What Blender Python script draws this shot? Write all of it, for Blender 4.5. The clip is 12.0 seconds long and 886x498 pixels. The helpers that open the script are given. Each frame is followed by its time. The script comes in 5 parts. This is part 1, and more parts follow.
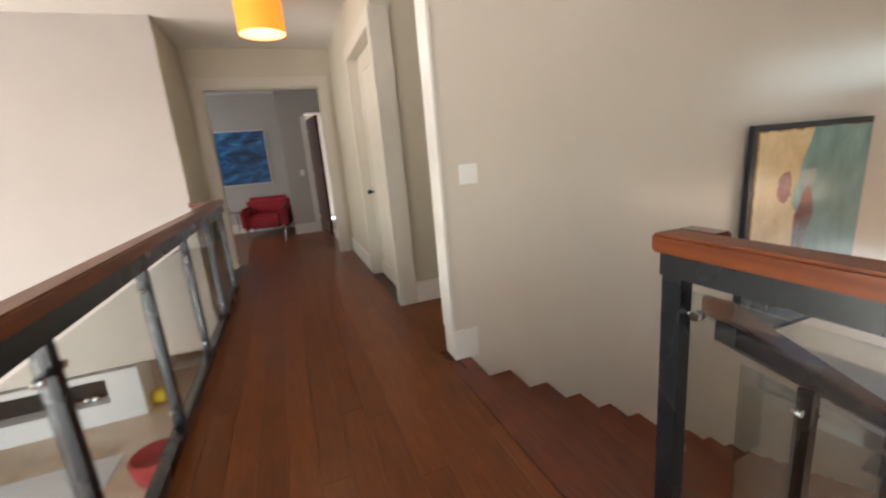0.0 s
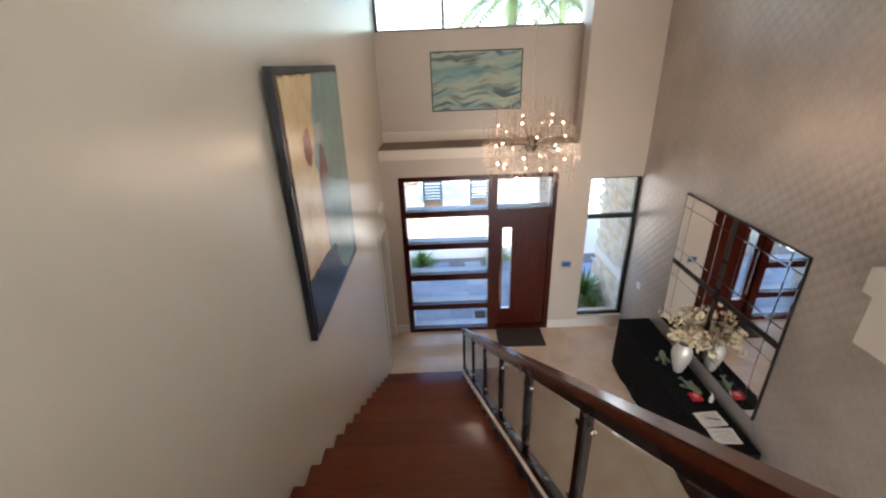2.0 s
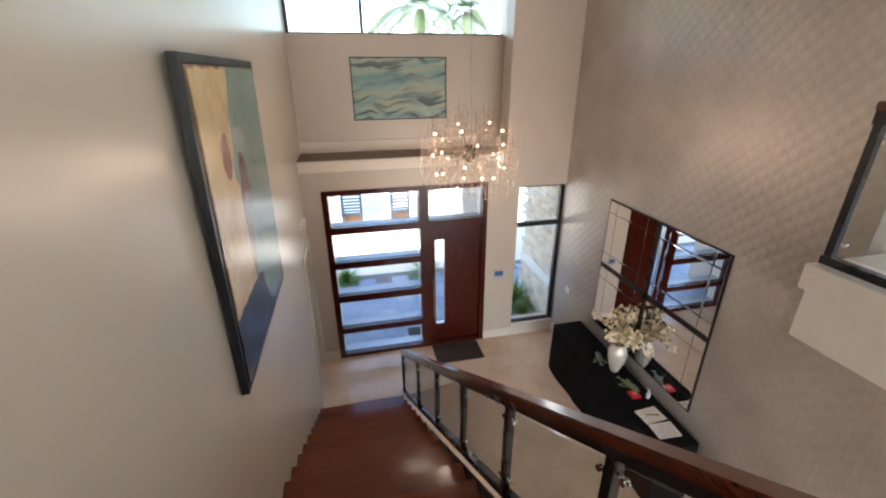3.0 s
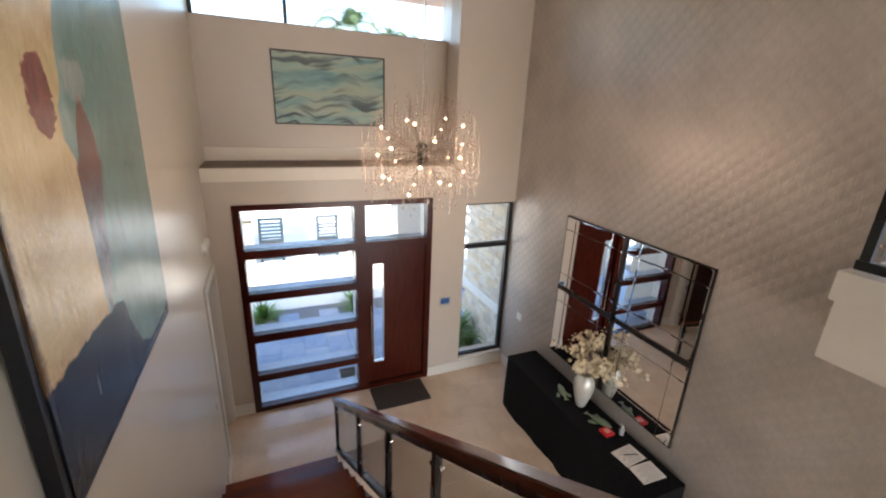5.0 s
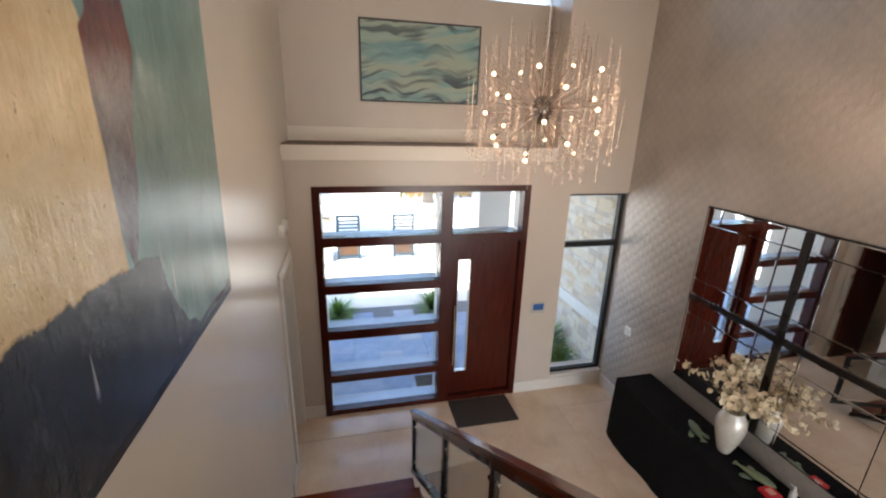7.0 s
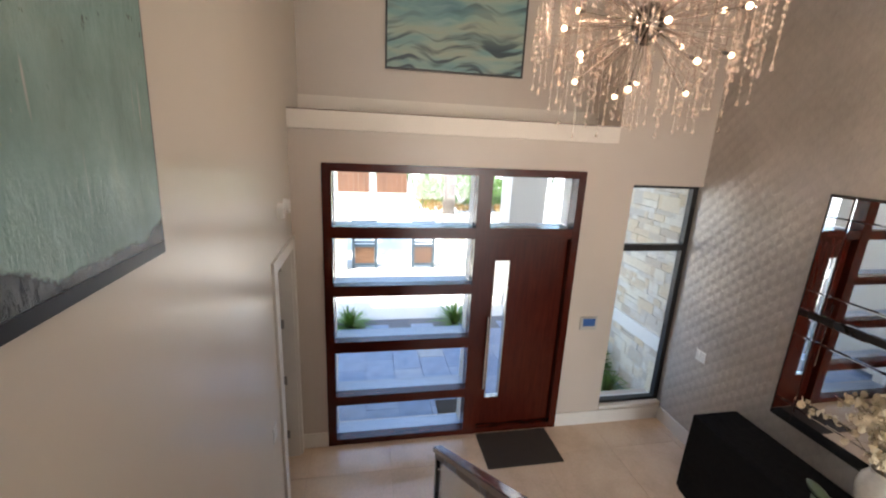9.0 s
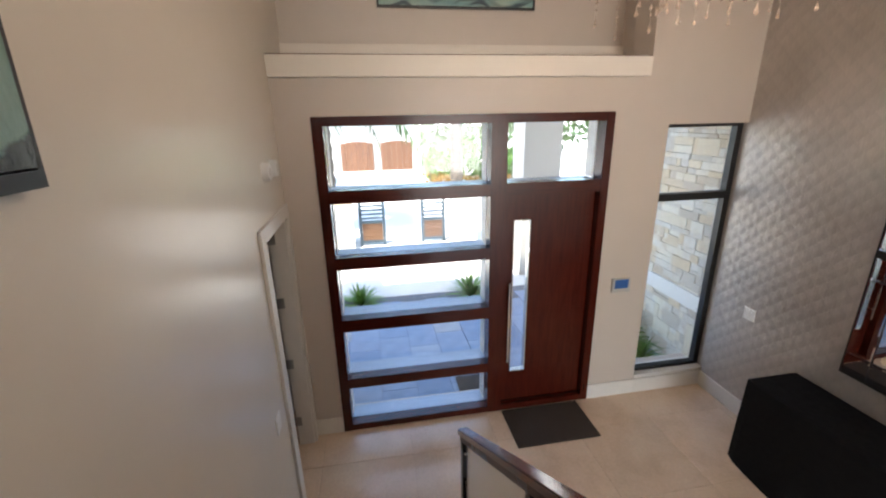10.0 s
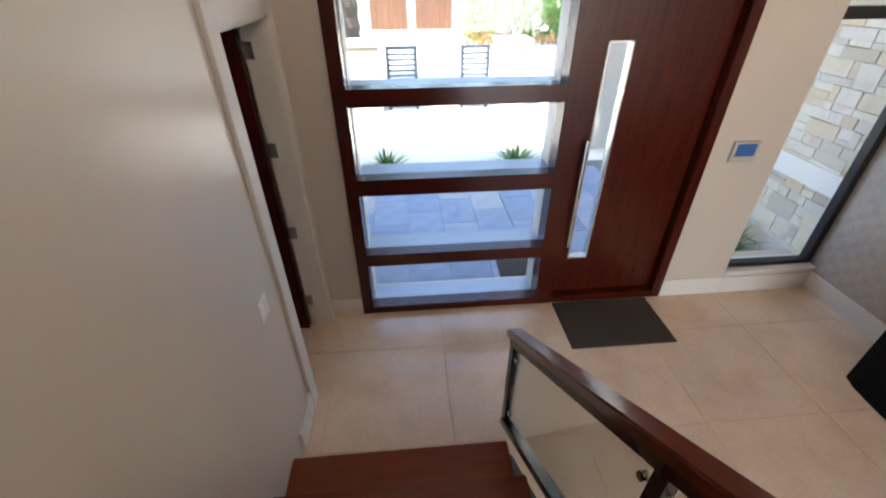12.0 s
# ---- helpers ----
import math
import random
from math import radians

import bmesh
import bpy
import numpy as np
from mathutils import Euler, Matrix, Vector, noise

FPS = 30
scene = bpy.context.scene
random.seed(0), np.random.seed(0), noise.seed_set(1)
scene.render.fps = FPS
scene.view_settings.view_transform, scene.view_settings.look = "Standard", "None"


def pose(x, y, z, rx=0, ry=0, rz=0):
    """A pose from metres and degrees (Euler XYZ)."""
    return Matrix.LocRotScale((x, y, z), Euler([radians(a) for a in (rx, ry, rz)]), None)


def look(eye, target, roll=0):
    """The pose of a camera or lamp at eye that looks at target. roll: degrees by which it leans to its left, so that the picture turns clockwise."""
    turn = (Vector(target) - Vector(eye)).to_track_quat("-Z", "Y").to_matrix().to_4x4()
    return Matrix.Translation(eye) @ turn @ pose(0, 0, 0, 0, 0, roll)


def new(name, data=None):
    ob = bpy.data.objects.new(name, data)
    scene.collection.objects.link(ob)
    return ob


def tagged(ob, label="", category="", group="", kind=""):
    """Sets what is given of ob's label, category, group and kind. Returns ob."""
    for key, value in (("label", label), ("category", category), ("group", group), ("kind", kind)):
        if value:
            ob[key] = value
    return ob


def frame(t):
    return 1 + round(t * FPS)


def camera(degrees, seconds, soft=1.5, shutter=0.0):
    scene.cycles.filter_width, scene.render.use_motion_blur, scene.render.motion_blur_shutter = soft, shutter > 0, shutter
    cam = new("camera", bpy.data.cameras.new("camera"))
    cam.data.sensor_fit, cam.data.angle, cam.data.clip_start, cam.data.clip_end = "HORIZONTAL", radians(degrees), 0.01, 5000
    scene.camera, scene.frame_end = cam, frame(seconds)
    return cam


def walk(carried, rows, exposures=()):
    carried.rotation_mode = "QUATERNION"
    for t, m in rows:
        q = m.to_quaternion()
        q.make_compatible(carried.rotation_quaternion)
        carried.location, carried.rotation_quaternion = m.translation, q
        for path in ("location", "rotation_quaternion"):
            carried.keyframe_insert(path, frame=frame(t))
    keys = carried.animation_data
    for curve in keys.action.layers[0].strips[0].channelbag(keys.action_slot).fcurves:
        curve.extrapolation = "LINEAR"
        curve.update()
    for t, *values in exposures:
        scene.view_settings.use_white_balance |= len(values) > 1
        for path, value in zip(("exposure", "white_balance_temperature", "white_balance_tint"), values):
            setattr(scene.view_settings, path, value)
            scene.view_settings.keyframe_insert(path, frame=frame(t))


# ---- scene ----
# camera and its walk
EXPOSURE = 2.55
cam = camera(94.1, 12.0, soft=2.1, shutter=0.2)
PATH = [
    (0, (0.095, 0.015, 4.599), (0.758, 1.848, 4.151), -5.0),
    (0.2, (0.175, 0.187, 4.619), (1.067, 1.922, 4.179), -5.4),
    (0.5, (0.274, 0.409, 4.626), (1.447, 1.963, 4.167), -5.5),
    (0.7, (0.377, 0.579, 4.605), (1.706, 1.999, 4.14), -5.5),
    (1, (0.492, 0.776, 4.61), (2.058, 1.907, 4.096), -7.1),
    (1.5, (0.804, 1.065, 4.571), (2.626, 1.502, 3.871), -9.7),
    (2, (1.024, 1.279, 4.586), (2.848, 1.29, 3.764), -2.3),
    (2.5, (1.209, 1.45, 4.59), (3.019, 1.137, 3.798), 0.6),
    (3, (1.376, 1.522, 4.51), (3.174, 1.123, 3.729), -0.4),
    (5, (2.128, 1.551, 4.101), (3.87, 0.799, 3.469), 2.5),
    (5.5, (2.318, 1.598, 3.949), (4.099, 0.998, 3.266), -1.0),
    (6, (2.527, 1.623, 3.879), (4.381, 1.099, 3.342), -0.7),
    (6.5, (2.675, 1.621, 3.787), (4.531, 1.176, 3.187), 1.6),
    (8.5, (3.436, 1.605, 3.281), (5.309, 1.187, 2.718), 0.9),
    (9, (3.624, 1.61, 3.18), (5.522, 1.238, 2.673), 2.7),
    (9.5, (3.807, 1.555, 3.11), (5.668, 1.188, 2.476), 2.4),
    (10, (4.005, 1.556, 2.933), (5.882, 1.239, 2.322), -1.1),
    (10.5, (4.199, 1.493, 2.774), (6.08, 1.238, 2.146), 0.9),
    (11, (4.394, 1.473, 2.607), (6.221, 1.149, 1.862), 1.6),
    (11.5, (4.639, 1.516, 2.496), (6.409, 1.327, 1.585), -1.9),
    (12, (4.833, 1.536, 2.363), (6.491, 1.402, 1.252), -0.4),
]
walk(cam, [(t, look(eye, target, roll)) for t, eye, target, roll in PATH], [(0.0, EXPOSURE), (1.0, EXPOSURE - 0.2), (2.5, EXPOSURE), (6.0, EXPOSURE - 0.04), (9.0, EXPOSURE - 0.03), (11.0, EXPOSURE + 0.02), (12.0, EXPOSURE + 0.14)])

# world, sun and large lights
world = bpy.data.worlds.new("sky")
scene.world = world
world.use_nodes = True
SUN_UP = 67.0
wn = world.node_tree.nodes
sky = wn.new("ShaderNodeTexSky")
sky.sky_type, sky.sun_disc = "NISHITA", False
sky.sun_elevation, sky.sun_rotation = radians(SUN_UP), radians(-43)
wn["Background"].inputs["Strength"].default_value = 0.18
world.node_tree.links.new(sky.outputs[0], wn["Background"].inputs["Color"])


def lamp(name, kind, m, energy, color, **more):
    data = bpy.data.lights.new(name, kind)
    data.energy, data.color = energy, color
    if "size" in more:
        data.shape, data.size, data.size_y = "RECTANGLE", more["size"], more["size_y"]
    if "angle" in more:
        data.angle = radians(more["angle"])
    if "radius" in more:
        data.shadow_soft_size = more["radius"]
    ob = new(name, data)
    ob.matrix_world = m
    return ob


lamp("sun", "SUN", look((-2.8, 3.2, 14), (0, 0.2, 4)), 3.0, (1.0, 0.94, 0.86), angle=0.6)

# fixed measures
W, RW, F, H, CZ = 2.26, -1.93, 7.46, 3.325, 6.1
STEPS, RUN, X0 = 18, 0.2835, 1.03
RISE = H / (STEPS + 1)


# materials
def nodes_of(name):
    m = bpy.data.materials.new(name)
    m.use_nodes = True
    t = m.node_tree
    return m, t, t.nodes["Principled BSDF"]


def mixed(t, kind, fac, a, b):
    n = t.nodes.new("ShaderNodeMix")
    n.data_type = "RGBA"
    n.blend_type = kind
    for socket, value in ((n.inputs[0], fac), (n.inputs[6], a), (n.inputs[7], b)):
        if isinstance(value, bpy.types.NodeSocket):
            t.links.new(value, socket)
        else:
            socket.default_value = value if not isinstance(value, tuple) else (*value[:3], 1)
    return n.outputs[2]


def ramp(t, value, *stops):
    n = t.nodes.new("ShaderNodeValToRGB")
    while len(n.color_ramp.elements) < len(stops):
        n.color_ramp.elements.new(0.5)
    for e, (p, c) in zip(n.color_ramp.elements, stops):
        e.position, e.color = p, (*c, 1) if isinstance(c, tuple) else (c, c, c, 1)
    t.links.new(value, n.inputs[0])
    return n.outputs[0]


def coords(t, scale=(1, 1, 1), turn=(0, 0, 0), shift=(0, 0, 0)):
    c = t.nodes.new("ShaderNodeTexCoord")
    m = t.nodes.new("ShaderNodeMapping")
    m.inputs["Scale"].default_value, m.inputs["Rotation"].default_value, m.inputs["Location"].default_value = scale, turn, shift
    t.links.new(c.outputs["Object"], m.inputs[0])
    return m.outputs[0]


def noised(t, scale, at=None, detail=4.0, rough=0.55, warp=0.0):
    n = t.nodes.new("ShaderNodeTexNoise")
    n.inputs["Scale"].default_value, n.inputs["Detail"].default_value, n.inputs["Roughness"].default_value = scale, detail, rough
    n.inputs["Distortion"].default_value = warp
    t.links.new(at if at is not None else coords(t), n.inputs["Vector"])
    return n.outputs["Fac"]


def maths(t, op, a, b=None, c=None):
    n = t.nodes.new("ShaderNodeMath")
    n.operation = op
    for k, v in enumerate((a, b, c)):
        if v is None:
            continue
        if isinstance(v, bpy.types.NodeSocket):
            t.links.new(v, n.inputs[k])
        else:
            n.inputs[k].default_value = v
    return n.outputs[0]


def bumped(t, bsdf, height, strength=0.2, distance=0.01):
    n = t.nodes.new("ShaderNodeBump")
    n.inputs["Strength"].default_value, n.inputs["Distance"].default_value = strength, distance
    t.links.new(height, n.inputs["Height"])
    t.links.new(n.outputs[0], bsdf.inputs["Normal"])


def plain(name, color, rough=0.5, metal=0.0, grain=40.0, vary=0.12, bump=0.05, coat=0.0, each=0.0):
    """A painted, metal or stone surface with grain at two scales."""
    m, t, b = nodes_of(name)
    fine, broad = noised(t, grain), noised(t, grain / 14, detail=3.0)
    both = maths(t, "MULTIPLY_ADD", fine, 0.5, maths(t, "MULTIPLY", broad, 0.5))
    lo, hi = tuple(c * (1 - vary) for c in color), tuple(min(1, c * (1 + vary)) for c in color)
    c = ramp(t, both, (0.3, lo), (0.7, hi))
    if each:
        info = t.nodes.new("ShaderNodeObjectInfo")
        c = mixed(t, "MULTIPLY", 1.0, c, ramp(t, info.outputs["Random"], (0, 1 - each), (1, 1.0)))
    t.links.new(c, b.inputs["Base Color"])
    t.links.new(ramp(t, broad, (0.3, max(0.02, rough * 0.85)), (0.7, min(1, rough * 1.15))), b.inputs["Roughness"])
    b.inputs["Metallic"].default_value, b.inputs["Coat Weight"].default_value = metal, coat
    b.inputs["Coat Roughness"].default_value = 0.12
    if bump:
        bumped(t, b, fine, bump, 0.004)
    return m


def wood(name, dark, light, rough=0.35, along="y", coat=0.3, each=0.35, fine=1.0, shine=0.5):
    """Stained timber with grain along one axis; each board a little different."""
    m, t, b = nodes_of(name)
    stretch = {"x": (2.2, 28, 28), "y": (28, 2.2, 28), "z": (28, 28, 2.2)}[along]
    info = t.nodes.new("ShaderNodeObjectInfo")
    add = t.nodes.new("ShaderNodeVectorMath")
    t.links.new(coords(t, tuple(fine * v for v in stretch)), add.inputs[0])
    comb = t.nodes.new("ShaderNodeCombineXYZ")
    for k in range(3):
        t.links.new(maths(t, "MULTIPLY", info.outputs["Random"], 37.0 + 11 * k), comb.inputs[k])
    t.links.new(comb.outputs[0], add.inputs[1])
    grain = noised(t, 1.6, add.outputs[0], 4.0, 0.5, 0.1)
    broad = noised(t, 2.6, detail=3.0)
    c = ramp(t, grain, (0.3, dark), (0.52, tuple((a + 1.3 * z) / 2.3 for a, z in zip(dark, light))), (0.72, light))
    c = mixed(t, "MULTIPLY", 0.4, c, ramp(t, broad, (0.25, 0.6), (0.75, 1.0)))
    figure = noised(t, 11.0, coords(t, tuple(0.35 if k == along else 1.0 for k in "xyz")), 6.0, 0.65, 0.6)
    c = mixed(t, "MULTIPLY", 0.35, c, ramp(t, figure, (0.34, 0.55), (0.66, 1.0)))
    if each:
        c = mixed(t, "MULTIPLY", 1.0, c, ramp(t, info.outputs["Random"], (0, 1 - each), (1, 1.0)))
    t.links.new(c, b.inputs["Base Color"])
    b.inputs["Roughness"].default_value, b.inputs["Specular IOR Level"].default_value = rough, shine
    b.inputs["Coat Weight"].default_value, b.inputs["Coat Roughness"].default_value = coat, 0.15
    bumped(t, b, grain, 0.05, 0.002)
    return m


def wall_paint(name, color, rough=0.42):
    """Roller-painted plaster with a slight sheen and faint unevenness."""
    m, t, b = nodes_of(name)
    broad, fine = noised(t, 0.9, detail=3.0), noised(t, 220.0, detail=2.0)
    t.links.new(ramp(t, broad, (0.3, tuple(c * 0.95 for c in color)), (0.7, tuple(min(1, c * 1.04) for c in color))), b.inputs["Base Color"])
    b.inputs["Roughness"].default_value = rough
    bumped(t, b, maths(t, "MULTIPLY_ADD", fine, 0.4, noised(t, 6.0, detail=2.0)), 0.10, 0.004)
    return m


def glass(name, tint=(0.96, 0.98, 0.97), sheen=0.03, edge=0.95):
    m = bpy.data.materials.new(name)
    m.use_nodes = True
    t = m.node_tree
    t.nodes.clear()
    out, mix = t.nodes.new("ShaderNodeOutputMaterial"), t.nodes.new("ShaderNodeMixShader")
    clear, gloss, face = t.nodes.new("ShaderNodeBsdfTransparent"), t.nodes.new("ShaderNodeBsdfGlossy"), t.nodes.new("ShaderNodeLayerWeight")
    clear.inputs[0].default_value, gloss.inputs["Roughness"].default_value = (*tint, 1), 0.0
    face.inputs[0].default_value = 0.5
    share = maths(t, "MULTIPLY_ADD", maths(t, "POWER", face.outputs["Facing"], 5.0), edge, sheen)
    t.links.new(share, mix.inputs[0])
    t.links.new(clear.outputs[0], mix.inputs[1])
    t.links.new(gloss.outputs[0], mix.inputs[2])
    t.links.new(mix.outputs[0], out.inputs[0])
    return m


def glowing(name, color, strength):
    m, t, b = nodes_of(name)
    b.inputs["Base Color"].default_value = (*color, 1)
    b.inputs["Emission Color"].default_value, b.inputs["Emission Strength"].default_value = (*color, 1), strength
    return m


def wallpaper():
    """Greige foil paper with small overlapping embossed diamonds."""
    m, t, b = nodes_of("embossed_wallpaper")
    size = 0.142
    sep = t.nodes.new("ShaderNodeSeparateXYZ")
    t.links.new(coords(t), sep.inputs[0])
    u = maths(t, "DIVIDE", sep.outputs["X"], size)
    v = maths(t, "DIVIDE", sep.outputs["Z"], size)
    p, q = maths(t, "FRACT", maths(t, "ADD", u, v)), maths(t, "FRACT", maths(t, "SUBTRACT", u, v))
    edge = maths(t, "MULTIPLY", maths(t, "PINGPONG", p, 0.5), maths(t, "PINGPONG", q, 0.5))
    tilt = maths(t, "ADD", maths(t, "ADD", p, q), maths(t, "MULTIPLY", edge, 3.0))
    broad = noised(t, 1.6, detail=5.0)
    fine = noised(t, 60.0, coords(t, (1, 1, 0.25)), 3.0)
    c = ramp(t, broad, (0.3, (0.42, 0.380, 0.345)), (0.7, (0.55, 0.500, 0.460)))
    c = mixed(t, "MULTIPLY", 0.22, c, ramp(t, maths(t, "MULTIPLY", tilt, 0.5), (0.1, 0.72), (0.9, 1.05)))
    c = mixed(t, "MULTIPLY", 0.3, c, ramp(t, fine, (0.3, 0.7), (0.7, 1.0)))
    t.links.new(c, b.inputs["Base Color"])
    t.links.new(ramp(t, broad, (0.3, 0.38), (0.7, 0.52)), b.inputs["Roughness"])
    b.inputs["Metallic"].default_value = 0.5
    bumped(t, b, maths(t, "MULTIPLY_ADD", maths(t, "ADD", fine, noised(t, 9.0)), 0.55, tilt), 0.36, 0.012)
    return m


def stair_painting():
    """Palette-knife abstract: cream field, teal field, dark ground, a maroon streak."""
    m, t, b = nodes_of("palette_knife_canvas")
    at = coords(t)
    sep = t.nodes.new("ShaderNodeSeparateXYZ")
    t.links.new(at, sep.inputs[0])
    u = maths(t, "DIVIDE", maths(t, "SUBTRACT", sep.outputs["X"], 3.45), 1.535)
    v = maths(t, "DIVIDE", maths(t, "SUBTRACT", sep.outputs["Z"], 2.81), 1.795)
    rag = maths(t, "SUBTRACT", noised(t, 7.0, at, 10.0, 0.78), 0.5)
    rag2 = maths(t, "SUBTRACT", noised(t, 3.1, coords(t, (1, 1, 0.35), shift=(3, 1, 7)), 6.0, 0.7), 0.5)
    fine = noised(t, 26.0, coords(t, (1, 1, 0.5)), 6.0, 0.7)
    cream = ramp(t, noised(t, 3.5, coords(t, shift=(9, 0, 0)), 6.0, 0.7), (0.3, (0.60, 0.42, 0.22)), (0.55, (0.76, 0.59, 0.34)), (0.75, (0.80, 0.69, 0.48)))
    teal = ramp(t, noised(t, 3.0, coords(t, (1, 1, 0.5), shift=(4, 4, 0)), 6.0, 0.65), (0.3, (0.11, 0.19, 0.175)), (0.55, (0.20, 0.315, 0.29)), (0.75, (0.34, 0.45, 0.415)))
    dark = ramp(t, noised(t, 6.0, coords(t, (1.4, 1, 0.6)), 6.0, 0.75), (0.35, (0.012, 0.013, 0.016)), (0.6, (0.026, 0.028, 0.032)), (0.78, (0.09, 0.09, 0.085)))
    vw = maths(t, "ADD", v, maths(t, "MULTIPLY", rag, 0.03))
    split = ramp(t, vw, (0.0, 0.39), (0.56, 0.39), (0.60, 0.375), (0.64, 0.335), (0.70, 0.345), (0.74, 0.375), (0.80, 0.385), (0.84, 0.40), (0.92, 0.45), (1.0, 0.48))
    side = maths(t, "ADD", maths(t, "SUBTRACT", u, split), maths(t, "MULTIPLY", rag2, 0.05))
    c = mixed(t, "MIX", ramp(t, maths(t, "ADD", side, 0.5), (0.495, 0.0), (0.505, 1.0)), cream, teal)
    rim = maths(t, "ADD", u, maths(t, "MULTIPLY", rag, 0.05))
    c = mixed(t, "MIX", ramp(t, rim, (0.03, 1.0), (0.045, 0.0)), c, ramp(t, fine, (0.3, (0.05, 0.03, 0.02)), (0.7, (0.22, 0.12, 0.05))))
    left = ramp(t, vw, (0.26, 0.41), (0.30, 0.388), (0.41, 0.385), (0.50, 0.376), (0.58, 0.372), (0.60, 0.396), (0.66, 0.421), (0.72, 0.463))
    right = ramp(t, vw, (0.26, 0.43), (0.28, 0.441), (0.355, 0.475), (0.46, 0.498), (0.52, 0.520), (0.57, 0.540), (0.65, 0.522), (0.717, 0.480), (0.725, 0.46))
    uw = maths(t, "ADD", u, maths(t, "MULTIPLY", rag2, 0.03))
    inside = maths(t, "MINIMUM", maths(t, "SUBTRACT", uw, left), maths(t, "SUBTRACT", right, uw))
    maroon = ramp(t, fine, (0.3, (0.09, 0.022, 0.022)), (0.7, (0.20, 0.07, 0.06)))
    slatey = ramp(t, fine, (0.3, (0.075, 0.065, 0.07)), (0.72, (0.25, 0.24, 0.25)))
    fade = ramp(t, maths(t, "ADD", v, maths(t, "MULTIPLY", rag, 0.16)), (0.49, 0.0), (0.57, 1.0))
    c = mixed(t, "MIX", ramp(t, maths(t, "ADD", inside, 0.5), (0.499, 0.0), (0.504, 1.0)), c, mixed(t, "MIX", fade, slatey, maroon))
    pu = maths(t, "SUBTRACT", maths(t, "ADD", u, maths(t, "MULTIPLY", rag, 0.16)), 0.46)
    pv = maths(t, "SUBTRACT", maths(t, "ADD", v, maths(t, "MULTIPLY", rag2, 0.10)), 0.755)
    pale = maths(t, "ADD", maths(t, "POWER", maths(t, "DIVIDE", maths(t, "ABSOLUTE", pu), 0.075), 2.0), maths(t, "POWER", maths(t, "DIVIDE", maths(t, "ABSOLUTE", pv), 0.045), 2.0))
    c = mixed(t, "MIX", ramp(t, pale, (0.6, 0.5), (1.0, 0.0)), c, ramp(t, fine, (0.3, (0.36, 0.38, 0.36)), (0.7, (0.56, 0.55, 0.51))))
    du = maths(t, "SUBTRACT", maths(t, "ADD", u, maths(t, "MULTIPLY", rag, 0.14)), 0.275)
    dv = maths(t, "SUBTRACT", maths(t, "ADD", v, maths(t, "MULTIPLY", rag2, 0.08)), 0.71)
    spot = maths(t, "ADD", maths(t, "POWER", maths(t, "DIVIDE", maths(t, "ABSOLUTE", du), 0.058), 2.0), maths(t, "POWER", maths(t, "DIVIDE", maths(t, "ABSOLUTE", dv), 0.068), 2.0))
    c = mixed(t, "MIX", ramp(t, spot, (0.96, 1.0), (1.0, 0.0)), c, ramp(t, fine, (0.3, (0.16, 0.03, 0.03)), (0.7, (0.34, 0.11, 0.09))))
    tide = ramp(t, maths(t, "ADD", u, maths(t, "MULTIPLY", rag2, 0.05)), (0.0, 0.25), (0.2, 0.262), (0.47, 0.252), (0.515, 0.237), (0.53, 0.185), (0.565, 0.125), (0.62, 0.066), (0.70, 0.040), (0.9, 0.036), (1.0, 0.060))
    low = maths(t, "ADD", maths(t, "SUBTRACT", v, tide), maths(t, "MULTIPLY_ADD", rag, 0.05, maths(t, "MULTIPLY", rag2, 0.03)))
    c = mixed(t, "MIX", ramp(t, maths(t, "ADD", low, 0.5), (0.496, 1.0), (0.502, 0.0)), c, dark)
    drip = noised(t, 30.0, coords(t, (1, 1, 0.03)), 2.0)
    lowish = ramp(t, maths(t, "ADD", v, maths(t, "MULTIPLY", rag, 0.25)), (0.10, 0.0), (0.16, 1.0), (0.24, 1.0), (0.28, 0.0))
    c = mixed(t, "MIX", maths(t, "MULTIPLY", lowish, ramp(t, drip, (0.66, 0.0), (0.69, 0.7))), c, (0.42, 0.42, 0.39))
    top = maths(t, "ADD", v, maths(t, "MULTIPLY", rag, 0.05))
    c = mixed(t, "MIX", ramp(t, top, (0.965, 0.0), (0.975, 1.0)), c, (0.22, 0.12, 0.08))
    fleck = noised(t, 11.0, coords(t, (1, 1, 0.8), shift=(2, 5, 1)), 8.0, 0.75)
    c = mixed(t, "MIX", ramp(t, fleck, (0.69, 0.0), (0.71, 0.85)), c, (0.10, 0.08, 0.05))
    scrape = noised(t, 14.0, coords(t, (1, 1, 0.16), turn=(0, 0.25, 0), shift=(7, 1, 3)), 6.0, 0.7)
    c = mixed(t, "MIX", ramp(t, scrape, (0.66, 0.0), (0.70, 0.42)), c, (0.66, 0.62, 0.52))
    specks = noised(t, 34.0, coords(t, (1, 1, 0.55), shift=(1, 8, 2)), 5.0, 0.7)
    near = ramp(t, v, (0.22, 0.0), (0.34, 1.0), (0.50, 0.35), (0.8, 0.0))
    c = mixed(t, "MIX", maths(t, "MULTIPLY", near, ramp(t, specks, (0.635, 0.0), (0.655, 0.9))), c, (0.02, 0.018, 0.016))
    t.links.new(c, b.inputs["Base Color"])
    b.inputs["Roughness"].default_value = 0.17
    bumped(t, b, maths(t, "ADD", maths(t, "MULTIPLY", scrape, 1.2), maths(t, "ADD", fine, noised(t, 7.0, coords(t, (1, 1, 0.8)), 5.0))), 0.30, 0.013)
    return m


